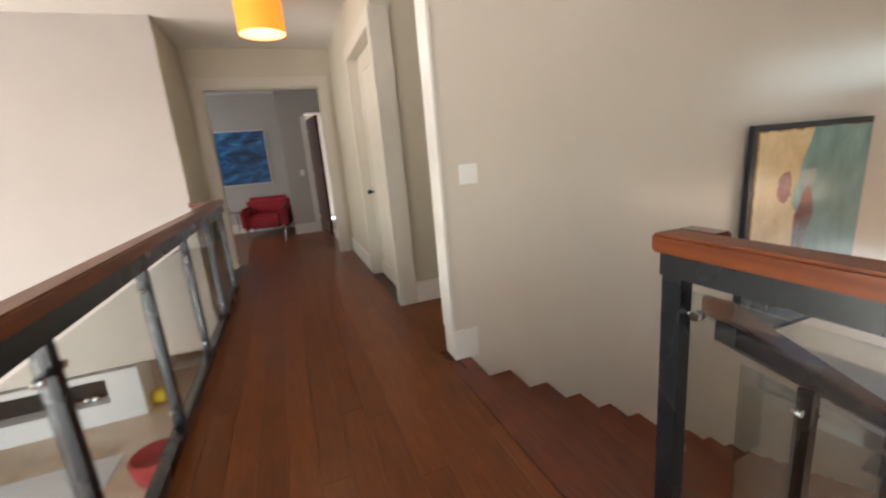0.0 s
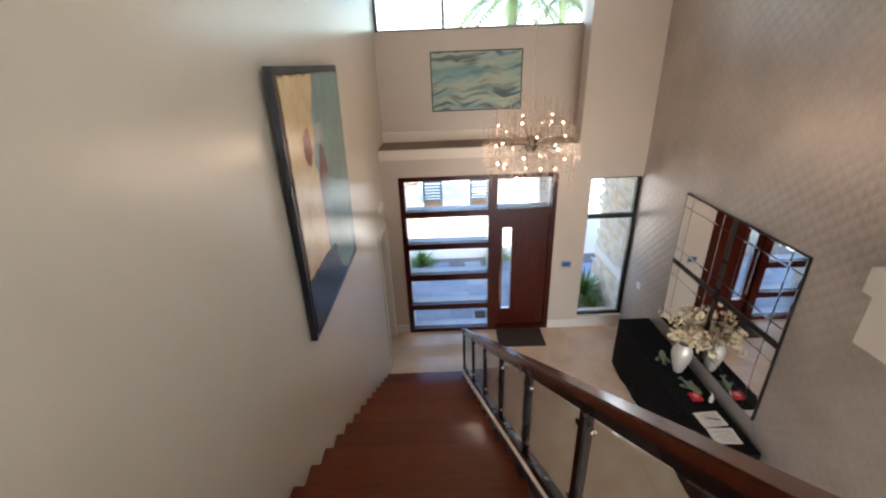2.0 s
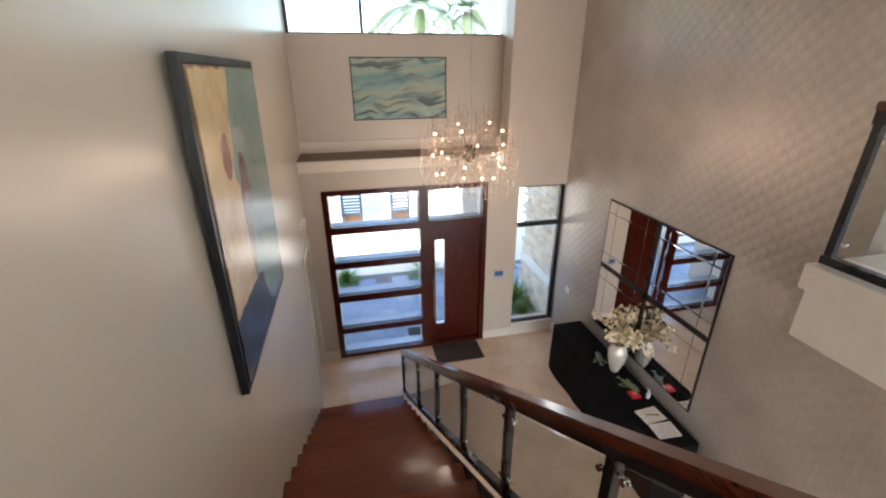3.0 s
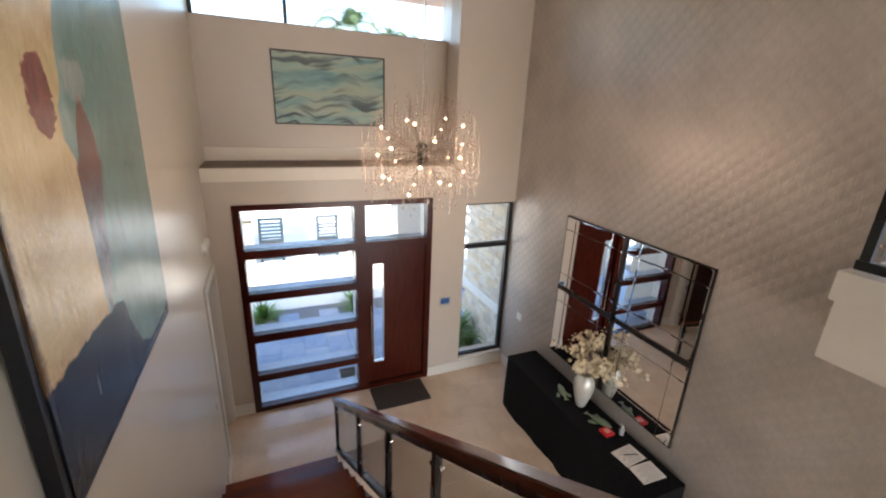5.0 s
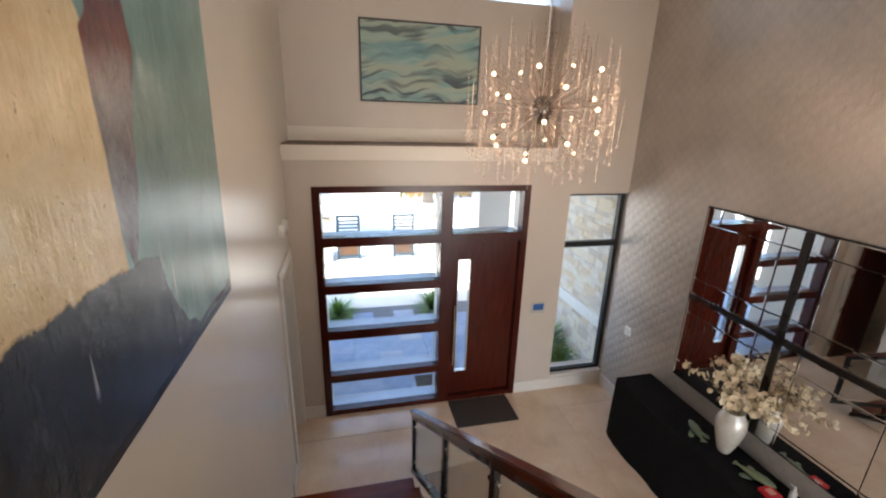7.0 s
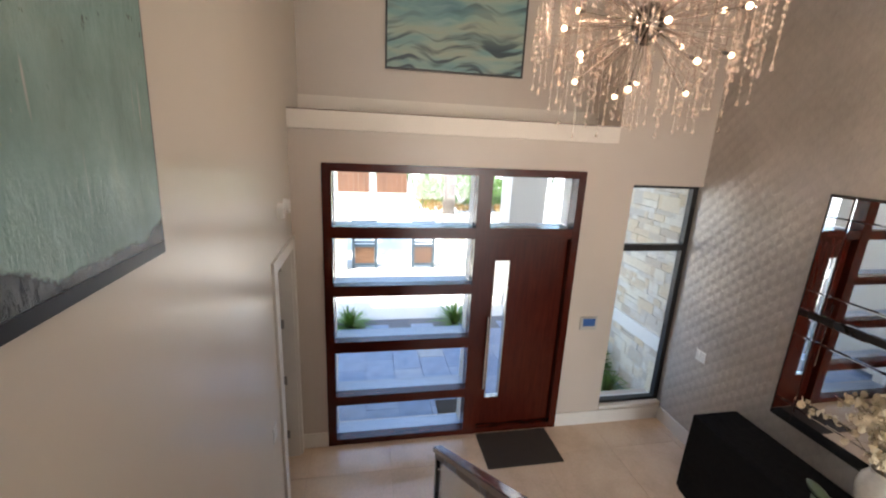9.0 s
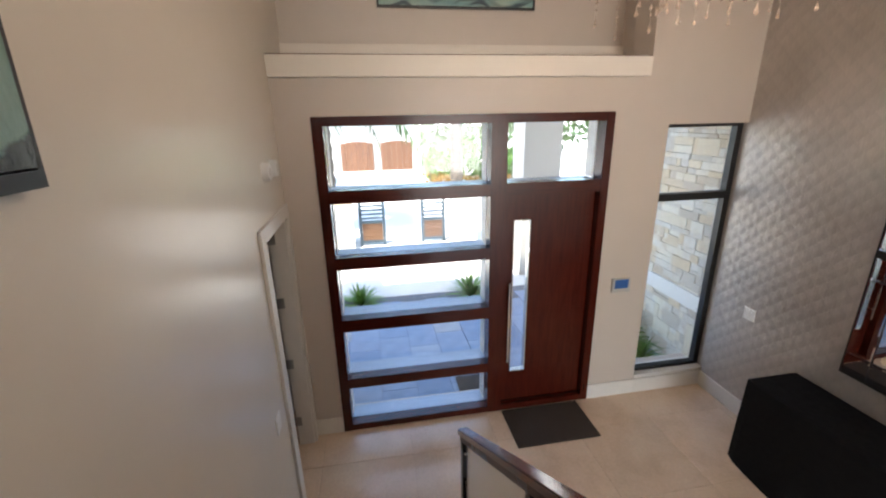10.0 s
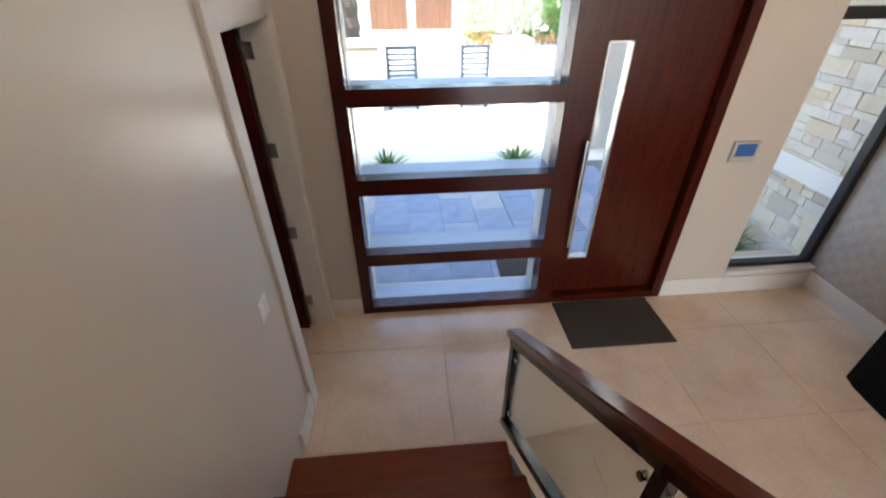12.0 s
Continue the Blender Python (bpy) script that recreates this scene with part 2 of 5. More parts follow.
def wave_painting():
    m, t, b = nodes_of("teal_wave_canvas")
    n = noised(t, 2.0, coords(t, (1, 0.5, 2.4)), 4.0, 0.5, 0.5)
    swell = noised(t, 1.5, coords(t, (0, 1, 0.35), shift=(0, 1.3, 0)), 2.0)
    sep = t.nodes.new("ShaderNodeSeparateXYZ")
    t.links.new(coords(t), sep.inputs[0])
    comb = t.nodes.new("ShaderNodeCombineXYZ")
    t.links.new(maths(t, "MULTIPLY", sep.outputs["Y"], 0.75), comb.inputs[1])
    t.links.new(maths(t, "MULTIPLY", maths(t, "ADD", sep.outputs["Z"], maths(t, "MULTIPLY", swell, 0.45)), 6.0), comb.inputs[2])
    n2 = noised(t, 2.1, comb.outputs[0], 3.0, 0.45, 0.15)
    c = ramp(t, n, (0.30, (0.10, 0.22, 0.24)), (0.42, (0.17, 0.31, 0.31)), (0.52, (0.27, 0.37, 0.32)), (0.62, (0.33, 0.38, 0.30)), (0.74, (0.16, 0.33, 0.36)))
    c = mixed(t, "MIX", ramp(t, n2, (0.28, 0.5), (0.40, 0.0)), c, (0.30, 0.44, 0.45))
    lower = ramp(t, maths(t, "SUBTRACT", sep.outputs["Z"], 3.86), (0.25, 1.0), (0.48, 0.35), (0.60, 0.3), (0.70, 0.95), (0.82, 0.8))
    c = mixed(t, "MIX", maths(t, "MULTIPLY", lower, ramp(t, n2, (0.50, 0.0), (0.60, 0.98))), c, (0.022, 0.045, 0.06))
    t.links.new(c, b.inputs["Base Color"])
    b.inputs["Roughness"].default_value = 0.4
    bumped(t, b, n2, 0.2, 0.005)
    return m


def blue_painting():
    m, t, b = nodes_of("blue_seascape_canvas")
    n = noised(t, 2.4, coords(t, (1, 1, 2.2)), 5.0, 0.55, 0.8)
    c = ramp(t, n, (0.32, (0.003, 0.010, 0.015)), (0.46, (0.008, 0.05, 0.14)), (0.58, (0.02, 0.12, 0.30)), (0.68, (0.06, 0.26, 0.40)), (0.80, (0.35, 0.45, 0.52)))
    t.links.new(c, b.inputs["Base Color"])
    b.inputs["Roughness"].default_value = 0.4
    return m


def slate():
    m, t, b = nodes_of("slate_paving")
    info = t.nodes.new("ShaderNodeObjectInfo")
    n = noised(t, 6.0, detail=6.0)
    c = ramp(t, info.outputs["Random"], (0.0, (0.16, 0.215, 0.34)), (0.4, (0.205, 0.265, 0.39)), (0.85, (0.26, 0.315, 0.43)), (1.0, (0.38, 0.37, 0.38)))
    c = mixed(t, "MULTIPLY", 0.6, c, ramp(t, n, (0.3, 0.6), (0.7, 1.1)))
    t.links.new(c, b.inputs["Base Color"])
    b.inputs["Roughness"].default_value = 0.4
    bumped(t, b, n, 0.2, 0.006)
    return m


def tile_stone():
    m, t, b = nodes_of("honed_limestone")
    info = t.nodes.new("ShaderNodeObjectInfo")
    geo = t.nodes.new("ShaderNodeNewGeometry")
    n = noised(t, 2.2, geo.outputs["Position"], 6.0, 0.6, 0.3)
    f = noised(t, 40.0, geo.outputs["Position"], 4.0)
    c = ramp(t, n, (0.28, (0.63, 0.475, 0.34)), (0.5, (0.74, 0.575, 0.43)), (0.72, (0.80, 0.66, 0.51)))
    c = mixed(t, "MULTIPLY", 0.25, c, ramp(t, f, (0.35, 0.7), (0.65, 1.0)))
    c = mixed(t, "MULTIPLY", 1.0, c, ramp(t, info.outputs["Random"], (0, 0.92), (1, 1.0)))
    t.links.new(c, b.inputs["Base Color"])
    t.links.new(ramp(t, n, (0.3, 0.15), (0.7, 0.23)), b.inputs["Roughness"])
    bumped(t, b, f, 0.04, 0.002)
    return m


def ledge_stone():
    """Split limestone: white, cream and a few rust-stained pieces."""
    m, t, b = nodes_of("cream_ledge_stone")
    info = t.nodes.new("ShaderNodeObjectInfo")
    geo = t.nodes.new("ShaderNodeNewGeometry")
    n = noised(t, 9.0, geo.outputs["Position"], 7.0, 0.68, 0.4)
    f = noised(t, 55.0, geo.outputs["Position"], 4.0)
    c = ramp(t, info.outputs["Random"], (0.0, (0.60, 0.55, 0.47)), (0.3, (0.76, 0.72, 0.65)), (0.6, (0.80, 0.74, 0.62)), (0.85, (0.72, 0.60, 0.43)), (1.0, (0.56, 0.50, 0.43)))
    c = mixed(t, "MIX", ramp(t, n, (0.52, 0.0), (0.72, 0.55)), c, (0.62, 0.46, 0.28))
    c = mixed(t, "MULTIPLY", 0.5, c, ramp(t, f, (0.3, 0.72), (0.7, 1.05)))
    t.links.new(c, b.inputs["Base Color"])
    b.inputs["Roughness"].default_value = 0.9
    bumped(t, b, maths(t, "ADD", n, maths(t, "MULTIPLY", f, 0.5)), 0.7, 0.02)
    return m


M_WALL = wall_paint("warm_greige_paint", (0.595, 0.540, 0.462), 0.28)
# darker, redder version of warm_greige_paint for the entrance wall and niche
M_ENTRY = wall_paint("darker_entry_tan", (0.515, 0.448, 0.388), 0.34)
M_OLIVE = wall_paint("hall_olive_paint", (0.46, 0.42, 0.33))
M_LIGHT = wall_paint("pale_cream_paint", (0.70, 0.64, 0.57))
M_GREY = wall_paint("cool_grey_paint", (0.40, 0.37, 0.34))
M_CEIL = wall_paint("ceiling_white", (0.66, 0.63, 0.59), 0.6)
M_TRIM = plain("white_trim_paint", (0.67, 0.64, 0.595), 0.35, grain=12, vary=0.04, bump=0.02)
# darker cream than white_trim_paint, for the hallway door and casings
M_CREAM = plain("darker_cream_trim_paint", (0.50, 0.465, 0.40), 0.4, grain=12, vary=0.04, bump=0.02)
M_PAPER = wallpaper()
M_FLOOR = wood("brown_red_floorboards", (0.155, 0.040, 0.010), (0.215, 0.062, 0.016), 0.30, "y", 0.0, 0.22, 1.5, 0.28)
M_TREAD = wood("red_brown_treads", (0.150, 0.028, 0.008), (0.205, 0.042, 0.013), 0.20, "y", 0.15, 0.30, 1.3, 0.45)
M_RAIL = wood("handrail_timber", (0.075, 0.014, 0.006), (0.125, 0.027, 0.011), 0.18, "x", 0.6, 0.0)
# lighter, more orange copy of handrail_timber; light on the caps is in its colour
M_RAILY = wood("lit_cap_timber", (0.13, 0.030, 0.009), (0.23, 0.062, 0.018), 0.3, "y", 0.03, 0.0, 1.0, 0.22)
M_DOOR = wood("mahogany", (0.045, 0.0058, 0.003), (0.072, 0.0105, 0.0048), 0.24, "z", 0.08, 0.1, 1.0, 0.35)
M_DOORH = wood("mahogany_rails", (0.045, 0.0058, 0.003), (0.072, 0.0105, 0.0048), 0.24, "y", 0.08, 0.1, 1.0, 0.35)
M_STEEL = plain("blackened_steel", (0.008, 0.010, 0.013), 0.27, 0.0, 30, 0.12, 0.01)
M_CHROME = plain("polished_chrome", (0.75, 0.75, 0.75), 0.08, 1.0, 30, 0.05, 0.0)
M_BLACK = plain("black_aluminium", (0.012, 0.012, 0.013), 0.35, 0.3, 30, 0.2, 0.02)
M_FRAME = plain("charcoal_lacquer_frame", (0.010, 0.012, 0.017), 0.34, 0.0, 30, 0.2, 0.02)
M_GLASS = glass("railing_glass", (0.91, 0.94, 0.925), 0.085)
M_PANE = glass("window_glass", (0.97, 0.985, 0.98))
M_MIRROR = plain("silvered_mirror", (0.86, 0.86, 0.86), 0.015, 1.0, 3, 0.01, 0.0)
M_CLOTH = plain("black_tablecloth", (0.006, 0.006, 0.007), 0.85, 0, 300, 0.3, 0.2)
M_CLOTH.node_tree.nodes["Principled BSDF"].inputs["Specular IOR Level"].default_value = 0.15
M_TILE = tile_stone()
M_GROUT = plain("floor_grout", (0.60, 0.47, 0.35), 0.8, 0, 60, 0.15, 0.1)
M_SLATE = slate()
M_MAT = plain("dark_doormat", (0.045, 0.034, 0.028), 0.95, 0, 400, 0.4, 0.5)
M_STONE = ledge_stone()
M_STUCCO = plain("pale_stucco", (0.50, 0.47, 0.43), 0.9, 0, 60, 0.06, 0.2)
M_DRIVE = plain("pale_concrete_drive", (0.62, 0.59, 0.54), 0.9, 0, 8, 0.1, 0.1)
M_GREEN = plain("leaf_green", (0.10, 0.20, 0.03), 0.5, 0, 12, 0.4, 0.0)
M_PALM = plain("palm_frond_green", (0.06, 0.10, 0.03), 0.5, 0, 6, 0.4, 0.0)
M_BARK = plain("palm_bark", (0.085, 0.07, 0.055), 0.95, 0, 14, 0.4, 0.6)
M_PLASTIC = plain("white_plastic", (0.78, 0.77, 0.74), 0.4, 0, 30, 0.03, 0.0)


# builders
def box(bm, x0, x1, y0, y1, z0, z1):
    vs = [bm.verts.new((x, y, z)) for x in (x0, x1) for y in (y0, y1) for z in (z0, z1)]
    for a in ((0, 1, 3, 2), (4, 6, 7, 5), (0, 4, 5, 1), (2, 3, 7, 6), (0, 2, 6, 4), (1, 5, 7, 3)):
        bm.faces.new([vs[k] for k in a])
    return vs


def prism(bm, outline, axis, a, b):
    """An outline of (u, v) pushed from a to b along an axis."""
    put = {"x": lambda u, v, w: (w, u, v), "y": lambda u, v, w: (u, w, v), "z": lambda u, v, w: (u, v, w)}[axis]
    lo, hi = [bm.verts.new(put(u, v, a)) for u, v in outline], [bm.verts.new(put(u, v, b)) for u, v in outline]
    n = len(outline)
    bm.faces.new(lo), bm.faces.new(hi[::-1])
    for k in range(n):
        bm.faces.new((lo[k], hi[k], hi[(k + 1) % n], lo[(k + 1) % n]))


def bar(bm, p, q, wide, z0, z1):
    """A straight bar from p to q with upright ends and sides, between heights z0 and z1 over the line."""
    p, q = Vector(p), Vector(q)
    side = Vector((q.y - p.y, p.x - q.x, 0)).normalized() * wide / 2
    vs = [bm.verts.new(e + s * side + Vector((0, 0, z))) for e in (p, q) for s in (-1, 1) for z in (z0, z1)]
    for a in ((0, 1, 3, 2), (4, 6, 7, 5), (0, 4, 5, 1), (2, 3, 7, 6), (0, 2, 6, 4), (1, 5, 7, 3)):
        bm.faces.new([vs[k] for k in a])


def rod(bm, p, q, r, n=8, r2=None):
    p, q = Vector(p), Vector(q)
    turn = (q - p).to_track_quat("Z", "Y").to_matrix()
    rings = []
    for e, rr in ((p, r), (q, r if r2 is None else r2)):
        rings.append([bm.verts.new(e + turn @ Vector((rr * math.cos(k * math.tau / n), rr * math.sin(k * math.tau / n), 0))) for k in range(n)])
    bm.faces.new(rings[0][::-1]), bm.faces.new(rings[1])
    for k in range(n):
        bm.faces.new((rings[0][k], rings[0][(k + 1) % n], rings[1][(k + 1) % n], rings[1][k]))


def lathe(bm, profile, x, y, z, n=32):
    """A turned shape from (radius, height) pairs."""
    rings = [[bm.verts.new((x + r * math.cos(k * math.tau / n), y + r * math.sin(k * math.tau / n), z + h)) for k in range(n)] for r, h in profile]
    for a, b in zip(rings, rings[1:]):
        for k in range(n):
            bm.faces.new((a[k], a[(k + 1) % n], b[(k + 1) % n], b[k]))
    bm.faces.new(rings[0][::-1]), bm.faces.new(rings[-1])


def ball(bm, c, r, sub=1, squash=(1, 1, 1)):
    bmesh.ops.create_icosphere(bm, subdivisions=sub, radius=r, matrix=Matrix.Translation(c) @ Matrix.Diagonal((*squash, 1)))


def part(name, bm, material, parent=None, label="", bevel=0.0, smooth=False):
    """Links a bmesh as one mesh object."""
    if bevel:
        bmesh.ops.bevel(bm, geom=bm.edges[:], offset=bevel, segments=2, affect="EDGES", clamp_overlap=True)
    bmesh.ops.recalc_face_normals(bm, faces=bm.faces)
    me = bpy.data.meshes.new(name)
    bm.to_mesh(me)
    bm.free()
    if smooth:
        me.shade_smooth()
    me.materials.append(material)
    ob = new(name, me)
    ob.parent = parent
    return tagged(ob, label)


def boxes(name, material, sizes, parent=None, label="", bevel=0.0):
    bm = bmesh.new()
    for s in sizes:
        box(bm, *s)
    return part(name, bm, material, parent, label, bevel)


def thing(name, at, label, category, group="", kind=""):
    ob = new(name)
    ob.location = at
    ob.empty_display_size = 0.1
    return tagged(ob, label, category, group, kind)


def adopt(ob):
    """Children keep their world places although their thing stands at its base."""
    inv = Matrix.Translation(ob.location).inverted()
    for c in ob.children_recursive:
        if c.parent == ob:
            c.matrix_parent_inverse = inv
    return ob


def structure(name, material, sizes, label="", category="", bevel=0.0):
    return tagged(boxes(name, material, sizes, None, label, bevel), label, category, kind="structure")


# ---- the shell ----
FX = F + 0.30
# lower floor bed; tiles lie on it
floor = structure("floor", M_GROUT, [(-9, FX, -6, 14, -0.3, -0.004)], "honed beige limestone tile floor of the foyer", "floor")
# stair wall with the opening of the cloakroom door
DX0, DX1, DZ = 6.67, 7.37, 2.19
structure("wall_north", M_WALL, [
    (0.940, DX0, W, W + 0.14, -0.004, CZ), (DX0, DX1, W, W + 0.14, DZ, CZ), (DX1, 8.7, W, W + 0.14, -0.004, CZ)],
    "smooth warm greige painted wall along the staircase", "wall")
structure("wall_south", M_PAPER, [(3.3, F + 0.055, RW - 0.14, RW, -0.004, CZ), (0.4, 3.3, RW - 0.14, RW, -0.004, H - 0.53)], "tall wall in greige embossed foil wallpaper", "wall")
# openings here are cut for the added daylight lamps to the south
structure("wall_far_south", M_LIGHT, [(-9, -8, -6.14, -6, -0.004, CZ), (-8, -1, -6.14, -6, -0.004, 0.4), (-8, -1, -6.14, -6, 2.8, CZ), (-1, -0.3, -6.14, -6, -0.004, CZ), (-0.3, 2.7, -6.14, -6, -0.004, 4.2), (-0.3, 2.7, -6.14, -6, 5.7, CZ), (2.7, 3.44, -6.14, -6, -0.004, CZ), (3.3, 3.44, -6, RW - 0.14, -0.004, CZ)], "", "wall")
structure("wall_cloakroom", M_LIGHT, [(5.9, 6.0, W + 0.14, 4.0, -0.004, 3.0), (5.9, 8.7, 4.0, 4.1, -0.004, 3.0), (8.6, 8.7, W + 0.14, 4.0, -0.004, 3.0), (5.9, 8.7, W + 0.14, 4.1, 3.0, 3.1), (FX, 8.6, W + 0.14, 4.0, -0.2, -0.004)], "", "wall")
# front wall round the door set, the side window and the upper niche
DY0, DY1, DTOP = -0.565, 1.99, 2.949
SY0, SY1, SZ0, SZ1 = -1.926, -1.105, 0.205, 2.83
structure("wall_east", M_ENTRY, [
    (F, FX, DY1, W, -0.004, 3.23), (F, FX, DY0, DY1, DTOP, 3.23), (F, FX, SY1, DY0, -0.004, 3.23),
    (F, FX, RW, SY1, SZ1, CZ), (F, FX, RW, SY1, -0.004, SZ0),
    (F, FX, SY1, -0.86, 3.23, CZ)], "tan entrance wall with a deep niche above the door", "wall")
bm = bmesh.new()
prism(bm, [(F + 0.002, -0.862), (8.60, -1.07), (8.60, -1.30), (F + 0.002, -1.129)], "z", 3.25, CZ)
tagged(part("wall_niche_side", bm, M_ENTRY), "splayed side of the niche above the door", "wall", kind="structure")
structure("wall_niche_back", M_ENTRY, [(8.15, 8.55, -1.2, W, 3.2, 5.05), (8.15, 8.55, -1.2, W, 5.76, CZ)], "tan back wall of the niche", "wall")
structure("ledge", M_LIGHT, [(F - 0.03, 8.15, -0.85, W, 3.232, 3.385)], "cream painted ledge over the entrance door", "ledge", 0.004)
structure("ledge_top", plain("brown_ledge_top", (0.17, 0.12, 0.095), 0.6), [(F, 8.10, -0.84, W, 3.386, 3.396)], "brown top of the ledge over the door", "ledge")
structure("ledge_skirting", M_LIGHT, [(8.10, 8.149, -0.99, W, 3.39, 3.56)], "cream skirting along the back of the ledge", "trim", 0.003)
structure("ceiling", M_CEIL, [(-9, 8.7, -6.1, 14, CZ, CZ + 0.2)], "white ceiling", "ceiling")
# upper storey
structure("floor_upper", plain("upper_floor_bed", (0.05, 0.016, 0.009), 0.35), [
    (-0.62, X0 - 0.03, -6, 10.2, H - 0.30, H - 0.018), (X0 - 0.03, 3.4, W + 0.14, 3.41, H - 0.30, H - 0.018),
    (-3.0, -0.62, 6.3, 10.2, H - 0.30, H - 0.018), (X0 - 0.03, 3.4, 3.41, 10.2, H - 0.30, H - 0.018)], "", "floor")
structure("gallery_floor", M_TRIM, [(X0 - 0.03, 3.244, -6, -1.40, H - 0.53, H - 0.14), (X0 - 0.03, 3.244, -6, -1.315, H - 0.14, H + 0.033)],
    "white painted edge of the upper gallery", "floor", 0.004)
structure("wall_hall_right", M_OLIVE, [
    (0.90, 1.04, 4.70, 6.1, H, CZ), (0.90, 1.04, 3.41, 3.50, H, CZ), (0.90, 1.04, 3.50, 4.70, 5.62, CZ), (1.04, 3.4, 3.41, 3.55, H, CZ), (3.3, 3.44, W + 0.14, 3.41, H, CZ)],
    "olive beige painted hallway wall", "wall")
structure("wall_hall_end", M_OLIVE, [
    (-0.85, -0.69, 6.1, 6.24, H, CZ), (0.73, 1.04, 6.1, 6.24, H, CZ), (-0.69, 0.73, 6.1, 6.24, 5.63, CZ)], "olive beige painted end wall of the hallway", "wall")
structure("wall_hall_left", M_OLIVE, [(-0.99, -0.85, 4.972, 6.24, 2.73, CZ)], "olive beige painted hallway wall", "wall")
# cream darkened in the paint to stand in for weaker light on this wall
structure("wall_living_bulkhead", wall_paint("darkened_bulkhead_cream", (0.37, 0.34, 0.31)), [(-9, -0.85, 4.95, 4.97, 2.73, CZ), (-9, -0.99, 4.97, 5.15, 2.73, CZ)], "cream upper wall over the living room, darkened in the paint", "wall")
structure("ceiling_living", M_CEIL, [(-9, -0.99, 5.15, 12.2, 2.73, 2.9)], "", "ceiling")
structure("wall_living_back", M_LIGHT, [(-9, 1, 12.2, 12.4, -0.004, 2.9)], "", "wall")
structure("wall_under_gallery", M_LIGHT, [(-0.45, -0.3, 2.4, 12.2, -0.004, H - 0.30)], "", "wall")
# room at the end of the hallway
structure("wall_room_back", M_GREY, [(-3.0, 0.15, 9.6, 9.74, H, CZ), (0.15, 0.29, 8.45, 9.6, H, CZ), (0.15, 0.62, 8.42, 8.56, H, CZ), (0.62, 1.5, 8.42, 8.56, 5.55, CZ), (1.5, 2.0, 8.42, 8.56, H, CZ), (-3.0, -2.86, 6.24, 7.0, H, CZ), (-3.0, -2.86, 9.0, 9.6, H, CZ), (-3.0, -2.86, 7.0, 9.0, H, H + 0.6), (-3.0, -2.86, 7.0, 9.0, H + 2.4, CZ), (2.0, 2.14, 6.24, 8.56, H, CZ)],
    "cool grey painted bedroom wall", "wall")
# far sides that close the place; unseen tall windows added for living room light
structure("wall_west", M_LIGHT, [
    (-9.2, -9, -6.14, 14, -0.004, 0.3), (-9.2, -9, -6.14, 14, 5.6, CZ), (-9.2, -9, -6.14, -4.4, 0.3, 5.6), (-9.2, -9, 4.4, 14, 0.3, 5.6), (-9.2, -9, -0.1, 0.1, 0.3, 5.6)], "pale cream wall with tall window openings, added out of view", "wall")
structure("wall_back_north", M_LIGHT, [(-9, 3.4, 13.8, 14, 2.9, CZ)], "", "wall")
# lamps in unseen window openings, added to brighten foyer and living room
lamp("window_daylight_low", "AREA", look((-8.9, 0, 1.5), (0, 0, 1.4)), 115, (1.0, 0.93, 0.86), size=8.4, size_y=2.4)
lamp("window_daylight_south", "AREA", look((-4.5, -5.99, 1.6), (-4.5, 0, 1.5)), 35, (1.0, 0.94, 0.88), size=7.0, size_y=2.4)
lamp("window_daylight_high", "AREA", look((-8.9, 0, 4.2), (0, 0, 4.1)), 4, (1.0, 0.94, 0.87), size=8.4, size_y=2.6)

# added fill in an unseen south opening, to brighten the stair wall
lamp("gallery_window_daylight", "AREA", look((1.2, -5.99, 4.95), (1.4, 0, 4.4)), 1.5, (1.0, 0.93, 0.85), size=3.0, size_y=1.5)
# added fill for the dark bedroom, set in an unseen opening
lamp("bedroom_window_daylight", "AREA", look((-2.93, 8.0, H + 1.5), (0, 8.0, H + 1.3)), 9, (0.95, 0.97, 1.0), size=2.0, size_y=1.8)

# trim
def skirting(name, runs, h=0.16, d=0.018, z=0.0):
    structure(name, M_TRIM, [(a, b, c, e, z, z + h) for a, b, c, e in runs], "white painted skirting board", "trim", 0.003)


skirting("baseboard", [(F - 0.018, F, DY1, W - 0.018, ), (F - 0.018, F, SY1, DY0), (F - 0.018, F, RW + 0.018, SY1), (3.3, F, RW, RW + 0.018), (6.27, DX0 - 0.11, W - 0.018, W)], 0.17)
skirting("baseboard_upper", [(0.922, 1.085, W - 0.018, W), (0.922, 0.940, W, W + 0.14), (0.906, 3.3, 3.392, 3.41), (0.882, 0.90, 4.70, 6.1), (0.15, 0.60, 8.402, 8.42), (-2.8, 0.13, 9.582, 9.6)], 0.19, 0.018, H)
structure("casing_stair_wall", M_TRIM, [(0.918, 0.940, W - 0.012, W + 0.152, H + 0.19, CZ)], "white casing on the end of the stair wall", "trim", 0.003)
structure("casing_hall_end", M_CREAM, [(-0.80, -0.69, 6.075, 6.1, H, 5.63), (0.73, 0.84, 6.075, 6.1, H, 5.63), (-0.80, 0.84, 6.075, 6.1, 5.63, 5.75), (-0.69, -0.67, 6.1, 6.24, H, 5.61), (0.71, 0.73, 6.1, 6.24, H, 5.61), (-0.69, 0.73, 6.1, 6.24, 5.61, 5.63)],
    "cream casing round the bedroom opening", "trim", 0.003)
